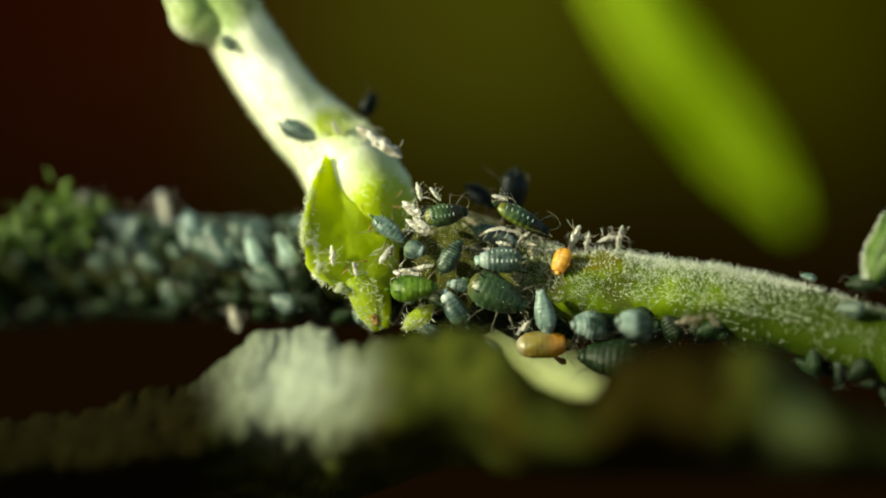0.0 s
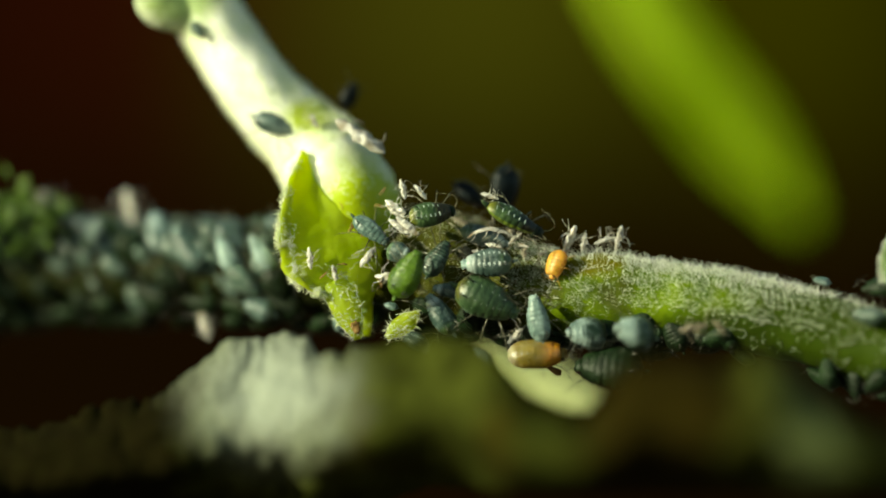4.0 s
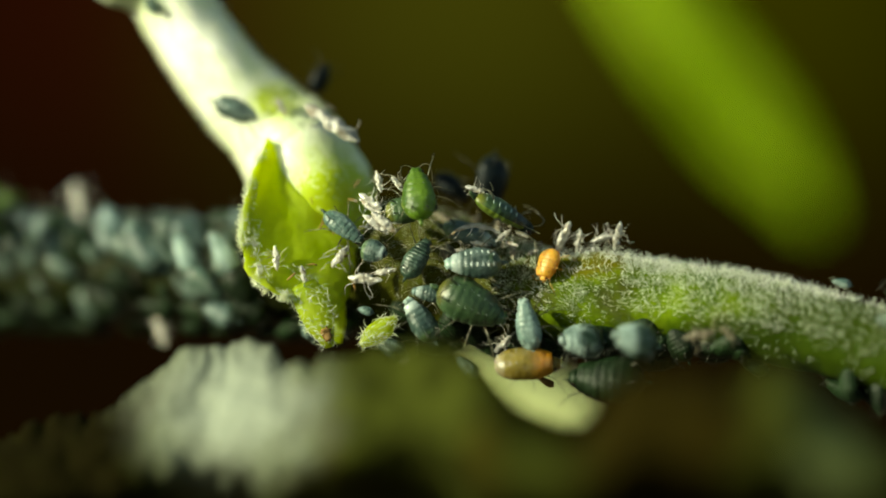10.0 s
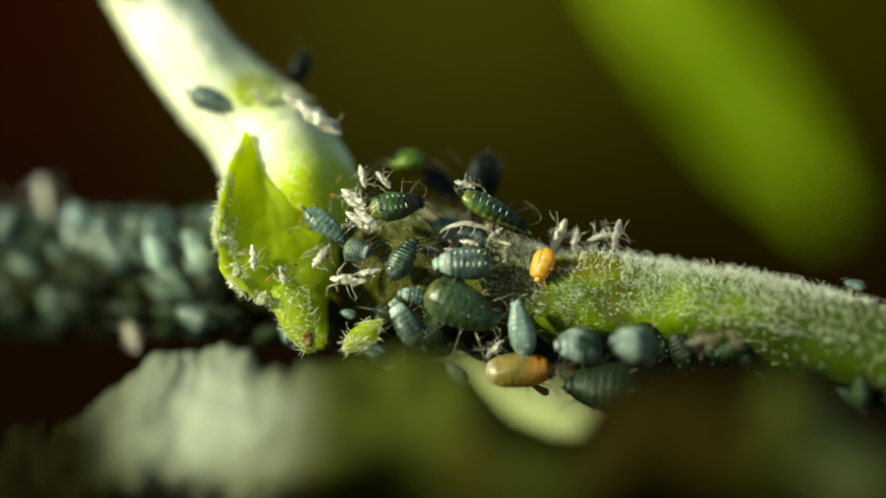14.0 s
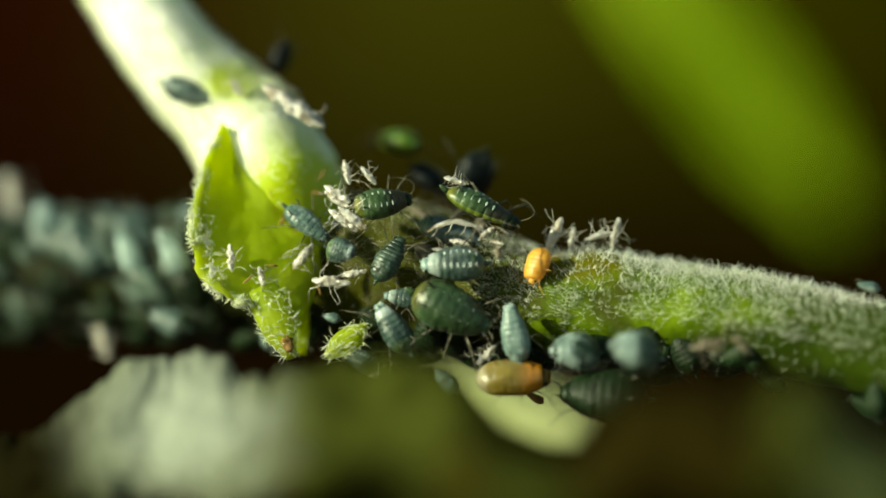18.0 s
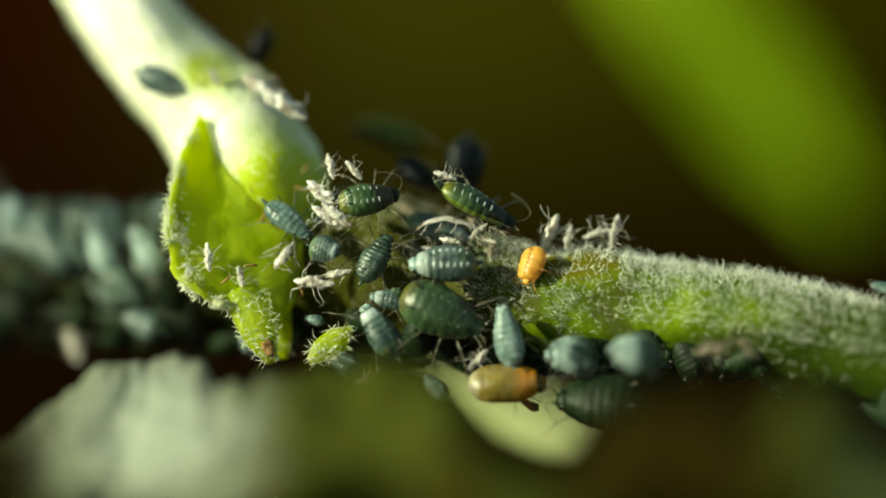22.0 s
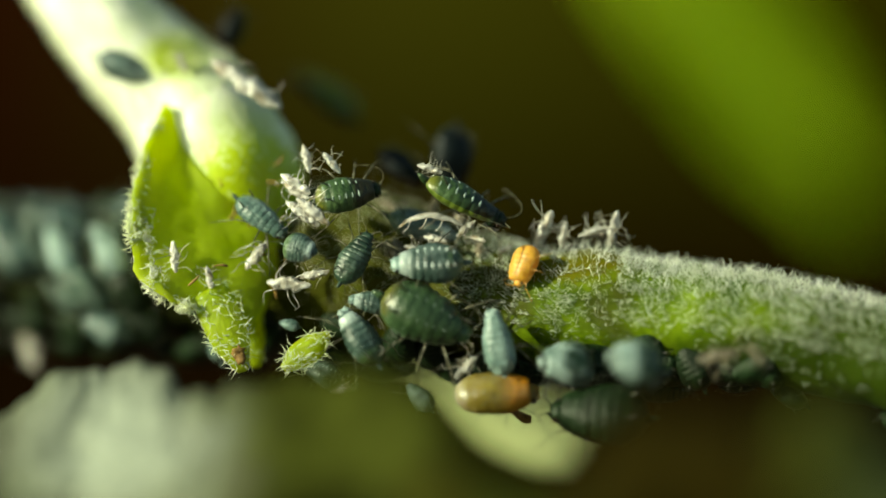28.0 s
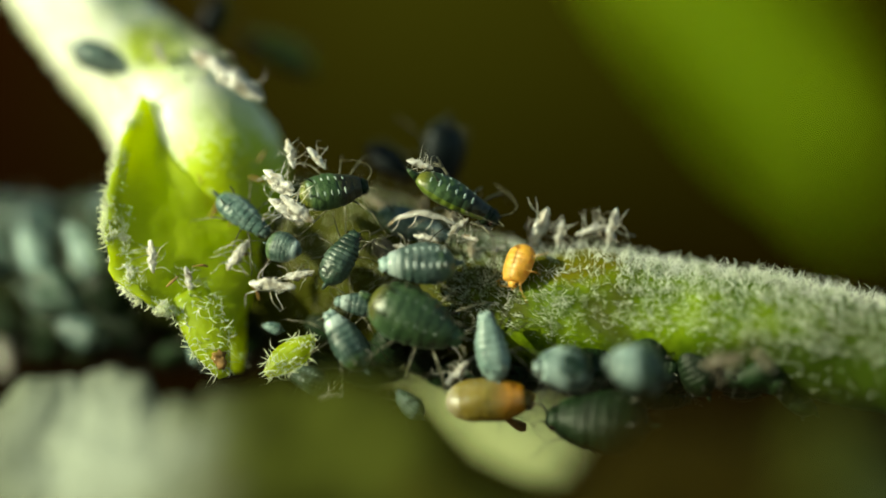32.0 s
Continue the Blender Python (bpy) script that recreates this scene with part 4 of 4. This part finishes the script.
aphid("blue", (12.58, -0.80, -1.00), (13.16, -0.90, -1.16), (0, -0.5, 1), "small blue-grey nymph on top of the stem")
aphid("plain", (14.08, -1.70, -1.37), (15.56, -1.80, -1.17), (0, -0.6, 1), "dark aphid under the hairy leaf")
aphid("dark", (13.72, -2.45, -2.15), (14.78, -2.80, -2.24), (0, -1, 0.4), "dark aphid on the green stem")
# near-black bodies that fill the shade along the stem's lower side and end
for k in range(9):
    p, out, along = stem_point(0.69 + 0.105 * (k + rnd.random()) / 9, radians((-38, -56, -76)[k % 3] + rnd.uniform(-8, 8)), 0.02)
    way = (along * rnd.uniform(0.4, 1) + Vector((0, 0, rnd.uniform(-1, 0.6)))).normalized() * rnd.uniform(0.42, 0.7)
    aphid("plain", p - way, p + way, out, "aphid crowded on the stem's side, coloured near-black for the shade", reach=0.7)
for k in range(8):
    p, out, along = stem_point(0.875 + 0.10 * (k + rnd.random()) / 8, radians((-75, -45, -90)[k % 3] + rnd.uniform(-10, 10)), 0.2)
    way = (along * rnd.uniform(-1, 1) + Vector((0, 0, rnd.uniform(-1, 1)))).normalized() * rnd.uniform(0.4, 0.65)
    aphid("plain", p + way, p - way, out, "aphid crowded at the stem's end, coloured near-black for the shade", reach=0.6)
walker = aphid("green", (-0.10, -0.50, -1.38), (-1.85, -0.30, -1.58), (0, -1, 0.4), "bright green aphid walking up over the others")

# ---- shed skins ----
for k, (h, t, up) in enumerate((
        ((-1.31, -0.10, 0.94), (-0.55, -0.20, 0.39), (0, -1, 0.4)), ((-1.42, 0.30, 1.43), (-0.71, 0.10, 0.94), (0, -1, 0.4)), ((-0.86, 0.40, 1.76), (-0.79, 0.50, 2.11), (0.3, -1, 0.4)),
        ((-3.95, 0.15, 0.03), (-3.89, 0.10, -0.70), (0, -1, 0.2)),
        ((-3.17, 0.15, -0.55), (-3.04, 0.10, -1.12), (0, -1, 0.2)), ((-1.77, 0.30, 0.03), (-2.26, 0.40, -0.62), (0, -1, 0.2)), ((-0.74, 0.10, -1.00), (-1.77, 0.20, -0.93), (0, -1, 0.3)),
        ((2.63, 0.00, 0.14), (3.08, 0.10, 0.51), (0, -1, 0.4)), ((3.23, 0.10, 0.44), (3.61, 0.10, 0.29), (0, -1, 0.6)), ((3.92, 0.40, -0.09), (3.57, 0.40, -0.24), (0, -1, 0.6)),
        ((4.85, 0.50, 0.74), (4.45, 0.60, -0.17), (0.4, -1, 0.2)), ((5.18, 0.50, 0.49), (5.06, 0.60, -0.12), (0, -1, 0.6)), ((6.37, 0.50, 0.73), (6.19, 0.60, -0.06), (0, -1, 0.4)), ((5.46, 0.50, 0.15), (6.16, 0.60, 0.36), (0, -0.6, 1)),
        ((2.59, -0.80, -3.13), (3.09, -0.70, -2.64), (0, -1, 0.4)), ((8.15, -2.20, -2.68), (9.10, -2.20, -2.52), (0, -1, 0.4)), ((9.24, -2.20, -2.35), (9.69, -2.20, -2.80), (0, -1, 0.2)),
        ((-0.27, -0.20, -3.46), (0.35, -0.20, -3.39), (0, -1, 0.4)), ((-3.08, 1.50, 4.26), (-1.46, 1.00, 3.14), (0.5, -0.7, 0.5)), ((-2.34, 1.10, 3.50), (-1.60, 1.10, 3.50), (0.3, -0.7, 0.5)), ((-3.94, 1.80, 4.47), (-3.69, 1.70, 3.96), (0.2, -1, 0.3)),
        ((-10.30, 6.40, 2.00), (-10.04, 6.20, 0.85), (0, -1, 0.2)), ((-7.66, 4.20, -2.13), (-7.38, 4.00, -3.05), (0, -1, 0.2)), ((-13.24, 6.80, 1.90), (-12.50, 6.60, 1.37), (0, -1, 0.4)))):
    husk(h, t, up, k, "shrivelled brownish shed skin under the stem" if k in (15, 16) else "crumpled whitish shed aphid skin", 0.4 if k in (18, 19) else 1.0, k in (15, 16))

for k, (h, t) in enumerate((((-1.09, 0.00, 0.67), (-0.63, -0.10, 0.64)), ((1.87, 0.20, 0.14), (2.40, 0.10, 0.03)), ((2.93, 0.10, 0.14), (3.31, 0.00, 0.03)), ((1.41, 0.30, -0.09), (1.87, 0.20, -0.18)))):
    husk(h, t, (0.1, -1, 0.3), k + 2)
for k, (h, t) in enumerate((((-1.44, -0.10, 1.58), (-0.75, -0.20, 1.13)), ((-1.06, -0.25, 1.02), (-0.32, -0.35, 0.42)), ((-0.47, 0.20, 2.08), (-0.07, 0.20, 1.61)), ((-0.93, 0.30, 2.27), (-0.78, 0.20, 1.61)),
                            ((1.72, 0.05, 1.80), (2.30, -0.05, 1.62)), ((-0.32, -0.25, -0.65), (-0.99, 0.00, -0.82)))):
    husk(h, t, (0.1, -1, 0.3), k, "empty cream-white shed aphid skin", 0.8)
arch = thing("shed_skin", "curved pale shed skin draped behind the aphids", "shed skin", group="shed skins")
bow = curve([(1.24, 0.35, 0.32), (1.58, 0.2, 0.54), (2.05, 0.1, 0.62), (2.5, 0.1, 0.52), (2.84, 0.1, 0.34)], 20)
part("body", Shape().tube([p + Vector((0, 0, 0.03 * fuzz(p, 6.0))) for p in bow], [0.02 + 0.07 * math.sin(math.pi * i / 20) * (1 + 0.4 * fuzz(p, 5.0)) for i, p in enumerate(bow)], 10, flat=0.5).mesh("arch", HUSK), arch)
for i in (5, 9, 13):
    part("leg", Shape().tube(curve([bow[i], bow[i] + Vector((-0.08, -0.1, -0.2)), bow[i] + Vector((-0.2, -0.12, -0.32))], 6), [0.016, 0.014, 0.012, 0.011, 0.009, 0.007, 0.004], 6).mesh("arch_leg", HUSK), arch, "curled empty leg")
chip = thing("debris_chip", "small dark brown flake under the amber aphid", "debris")
part("flake", thick([[Vector((3.84 + 0.13 * i, -0.45 + 0.03 * j, -3.80 - 0.05 * i - 0.09 * j * (1 - abs(i - 2.6) / 4))) for j in range(4)] for i in range(5)], 0.05).mesh("flake", SCORCH), chip)
for k in range(12):
    p, out, along = stem_point(rnd.uniform(0.44, 0.605), radians(rnd.uniform(20, 85)), 0.1)
    way = (along * rnd.uniform(-1, 1) + Vector((0, 0, rnd.uniform(-1, 1))) + out * rnd.uniform(0, 0.7)).normalized() * rnd.uniform(0.25, 0.5)
    husk(p + way, p - way, out, k + 1, "shrivelled brownish shed skin among the aphids", dull=True)

for h in ((-2.01, 0.50, -0.32), (-2.68, 0.20, -0.55), (-3.58, -0.20, -1.00), (-1.32, 0.50, -0.09), (-1.55, 0.40, -1.31), (-2.39, 0.90, 0.75), (-2.62, 0.90, 0.52), (-2.24, 0.80, 0.37), (-3.01, 1.00, 1.58), (-1.79, 1.10, 1.43), (-1.61, 1.20, 1.77)):
    way = Vector((rnd.uniform(-1, 1), -0.2, rnd.uniform(-1, 1))).normalized()
    line = curve([Vector(), way * 0.18 + Vector((0.04, 0, 0.03)), way * 0.36], 6)
    fleck = thing("debris_fleck", "thin dark brown fleck of debris on the bract", "debris", Matrix.Translation(mm(h)), "flecks")
    part("fleck", Shape().tube(line, [0.02, 0.03, 0.035, 0.03, 0.022, 0.016, 0.008], 6).mesh("fleck", SCORCH), fleck)

# ---- colony on the far part of the stem ----
for k, (h, t, up) in enumerate((((-8.63, 4.40, 0.74), (-7.38, 4.00, -0.73), (0.3, -1, 0.3)), ((-7.10, 3.60, 0.49), (-6.39, 3.30, -0.94), (0.4, -1, 0.2)), ((-6.01, 3.00, 0.49), (-5.22, 2.70, -0.73), (0.3, -1, 0.3)),
                                ((-6.25, 3.00, -1.75), (-5.14, 2.70, -2.25), (0, -1, 0.3)), ((-11.43, 5.40, 0.13), (-11.06, 5.40, 1.06), (0, -1, 0.5)), ((-9.49, 5.00, 0.85), (-8.91, 4.60, -0.18), (0.2, -1, 0.5)), ((-3.05, 1.30, -1.95), (-2.85, 1.30, -2.80), (0, -1, 0.2)))):
    aphid("slim" if k in (1, 2) else "blue", h, t, up, "blue-grey waxy aphid in the crowded colony", False, group="far colony")
for k in range(120):
    u, a = 0.03 + 0.37 * (k + rnd.random()) / 120, radians((-30, 55, 15, 78, -5, 88, 35)[k % 7] + rnd.uniform(-14, 14))
    p, out, along = stem_point(u, a, rnd.uniform(0.1, 0.4 if a < 0.9 else 0.2))
    way = (along * rnd.uniform(-0.3, 0.5) + Vector((rnd.uniform(0.4, 0.9), 0, -0.8 if a < 0.9 else -0.3)) + out * rnd.uniform(-0.2, 0.2)).normalized()
    size = rnd.choice((0.3, 0.4, 0.5, 0.6, 0.75))
    if (a < 0.3 and k % 2 and u < 0.17) or fuzz(p, 0.7) < -0.35:
        continue
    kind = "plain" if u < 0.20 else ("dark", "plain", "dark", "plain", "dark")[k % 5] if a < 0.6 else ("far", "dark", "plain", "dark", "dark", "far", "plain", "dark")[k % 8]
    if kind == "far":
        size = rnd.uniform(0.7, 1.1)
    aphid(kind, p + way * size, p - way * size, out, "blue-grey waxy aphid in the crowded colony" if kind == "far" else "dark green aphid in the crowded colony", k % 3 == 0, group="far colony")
# more near-black bodies where the underside lies in shade
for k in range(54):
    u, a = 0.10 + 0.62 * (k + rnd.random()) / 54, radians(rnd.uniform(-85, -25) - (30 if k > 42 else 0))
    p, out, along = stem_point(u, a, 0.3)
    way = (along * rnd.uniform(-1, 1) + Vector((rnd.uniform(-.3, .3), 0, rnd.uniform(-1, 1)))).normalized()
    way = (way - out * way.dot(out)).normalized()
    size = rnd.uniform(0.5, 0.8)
    aphid("plain", p + way * size, p - way * size, out, "aphid on the stem's underside, coloured near-black for the shade", k % 2 == 0, group="aphids under the stem")


def leaf_bud(place, size, label):
    root = thing("leaf_bud", label, "leaf bud")
    c = Vector(place)
    for k in range(26):
        d = Vector((rnd.gauss(0, 0.5), rnd.gauss(-0.2, 0.4), rnd.gauss(0.1, 0.45))) * size
        turn = Euler((rnd.uniform(0, 3), rnd.uniform(0, 3), rnd.uniform(0, 3))).to_matrix()
        part("leaflet", Shape().ball(c + d, (size * rnd.uniform(0.2, 0.36), size * rnd.uniform(0.12, 0.2), size * 0.06), turn, 10, 6).mesh("leaflet", BUD), root)
    return root


leaf_bud((-17.73, 6.00, -0.70), 1.8, "cluster of dark green leaflets on the stem")
leaf_bud((-13.67, 7.00, 1.07), 0.9, "cluster of small green leaflets on the stem")
leaf_bud((-15.08, 6.00, 0.83), 0.8, "cluster of sunlit green leaflets on the stem")
leaf_bud((-13.96, 6.00, 1.34), 0.9, "cluster of sunlit green leaflets on the stem")
leaf_bud((-12.64, 6.00, 0.93), 0.8, "cluster of sunlit green leaflets on the stem")
leaf_bud((-11.11, 6.00, 0.63), 0.6, "cluster of sunlit green leaflets on the stem")
leaf_bud((-13.45, 6.00, 0.22), 0.7, "cluster of sunlit green leaflets on the stem")
leaf_bud((-14.96, 7.40, 0.38), 1.0, "cluster of small green leaflets on the stem")
leaf_bud((-16.02, 7.60, 0.13), 1.1, "cluster of small green leaflets on the stem")


def along_path(rows):
    """Rows of time, place (mm), way to the head and way of the back, as poses of a body of that length."""
    out = []
    for t, place, way, up in rows:
        turn = frame_of(way, (0, 0, 0), up)
        base = Vector(place) - turn @ Vector((0, 0, 0.27)) * 1.5
        out.append((t, Matrix.Translation(mm(base)) @ turn.to_4x4()))
    return out


def sway(ob, moves):
    """Small turns (degrees about x, y, z) of a resting thing, by rows of time and turns."""
    loc, rot = ob.matrix_world.translation.copy(), ob.matrix_world.to_quaternion().to_matrix().to_4x4()
    walk(ob, [(t, Matrix.Translation(loc + rot.to_3x3() @ (Vector(d) * MM)) @ rot @ pose(0, 0, 0, *turns)) for t, turns, d in moves])


def motions():
    walk(walker, along_path([
        (0.0, (-0.97, -0.50, -1.52), (1, -0.1, 0.05), (0, -1, 0.4)), (1.5, (-0.96, -0.50, -1.45), (1, -0.1, 0.1), (0, -1, 0.4)), (2.5, (-0.97, -0.55, -1.45), (0.95, -0.1, 0.35), (0, -1, 0.3)),
        (3.0, (-0.92, -0.65, -1.33), (0.8, -0.15, 0.6), (0, -1, 0.3)), (3.5, (-0.81, -0.80, -1.07), (0.6, -0.15, 0.85), (0, -1, 0.25)), (4.5, (-0.55, -1.10, -0.57), (0.4, 0, 1), (0, -1, 0.1)),
        (5.5, (-0.28, -1.20, -0.11), (0.15, 0.05, 1), (0, -1, 0.1)), (6.0, (-0.15, -1.20, 0.15), (0.1, 0.1, 1), (0, -1, 0.1)), (6.5, (-0.01, -1.20, 0.25), (0.1, 0.1, 1), (0, -1, 0.1)),
        (7.0, (0.08, -1.10, 0.55), (0.1, 0.2, 1), (0, -1, 0.2)), (8.0, (0.04, -1.00, 0.86), (0.05, 0.2, 1), (0, -1, 0.2)), (9.0, (0.22, -0.70, 1.28), (0, 0.3, 1), (0, -1, 0.3)),
        (10.0, (0.32, -0.40, 1.58), (-0.1, 0.4, 1), (0, -1, 0.4)), (11.0, (0.50, 0.10, 1.85), (-0.05, 0.7, 0.8), (0, -0.8, 0.7)), (12.0, (0.56, 0.70, 2.10), (0.15, 0.9, 0.45), (0, -0.5, 0.9)),
        (13.0, (0.43, 1.30, 2.23), (0, 1, 0.2), (0, -0.2, 1)), (14.0, (0.35, 2.40, 2.32), (-0.2, 1, 0.1), (0, -0.1, 1)), (14.5, (0.42, 2.90, 2.40), (-0.4, 0.9, 0.1), (0, -0.1, 1)),
        (17.0, (0.31, 3.40, 2.61), (-0.45, 0.85, 0.1), (0.1, -0.2, 1)),
        (18.0, (0.46, 3.40, 2.71), (-0.4, 0.88, 0.1), (0.2, -0.2, 1)),
        (19.0, (0.62, 3.40, 2.79), (-0.45, 0.85, 0.1), (0.2, -0.1, 1)),
        (20.0, (0.63, 3.50, 2.66), (-0.6, 0.75, 0.15), (0.3, 0, 1)),
        (21.0, (0.57, 4.90, 2.76), (-0.9, 0.3, 0.45), (0.4, 0, 1)),
        (23.0, (0.39, 5.90, 2.82), (-0.95, 0.2, 0.1), (0.3, 0.1, 1)),
        (25.0, (0.22, 6.00, 2.97), (-0.9, 0.15, 0.35), (0.5, 0, 0.9)),
        (28.0, (-0.53, 6.00, 3.50), (-0.8, 0.1, 0.6), (0.6, -0.1, 0.8)),
        (30.0, (-0.94, 6.00, 4.05), (-0.8, 0.1, 0.55), (0.6, -0.1, 0.8)),
        (32.0, (-1.33, 6.00, 4.33), (-0.85, 0.1, 0.45), (0.6, -0.1, 0.8))]))
    for k, ob in enumerate(o for o in walker.children if o.name.startswith("leg")):
        rest = ob.matrix_basis.copy()
        beat = 3.5 if k % 2 else 0.0
        rows = [(0.0, rest), (2.4, rest)]
        rows += [(2.6 + 0.3 * i, rest @ pose(0, 0, 0, 0, 0, 16 * math.sin(i * 1.57 + beat))) for i in range(97)]
        walk(ob, rows + [(32.0, rest)])
    sway(striped, [(0, (0, 0, 0), (0, 0, 0)), (3.5, (0, 0, 0), (0, 0, 0)), (5.5, (0, 36, 0), (0.05, 0, 0)), (6.1, (0, 34, 0), (0.05, 0, 0)), (6.6, (0, 6, 0), (0.01, 0, 0)), (6.9, (0, 0, 0), (0, 0, 0)), (8, (0, 0, 0), (0, 0, 0)), (32, (0, 0, 0), (0, 0, 0))])
    sway(rocking, [(0, (0, 0, 0), (0, 0, 0)), (3.5, (4, 0, 0), (0, 0, 0)), (6, (-6, 6, 6), (-0.03, 0, 0)), (9, (-10, 8, 8), (-0.05, 0, 0)), (12, (-3, 3, 3), (0, 0, 0)), (14, (0, 0, 0), (0, 0, 0)),
                   (17, (0, -6, -6), (0, 0, 0)), (18, (0, -10, -10), (0, 0, 0)), (19, (0, 2, 0), (0, 0, 0)), (23, (0, 0, 0), (0, 0, 0)), (32, (0, 0, 0), (0, 0, 0))])
    sway(raised, [(0, (0, 0, 0), (0, 0, 0)), (11, (0, 0, 0), (0, 0, 0)), (13, (0, 10, 0), (0, 0, 0)), (14, (0, 16, 6), (0, 0, 0)), (14.5, (0, 6, 4), (0, 0, 0)), (17, (0, 4, 0), (0, 0, 0)), (18, (0, 22, -6), (0, 0, 0)), (19, (0, 0, 0), (0, 0, 0)), (32, (0, 0, 0), (0, 0, 0))])


motions()
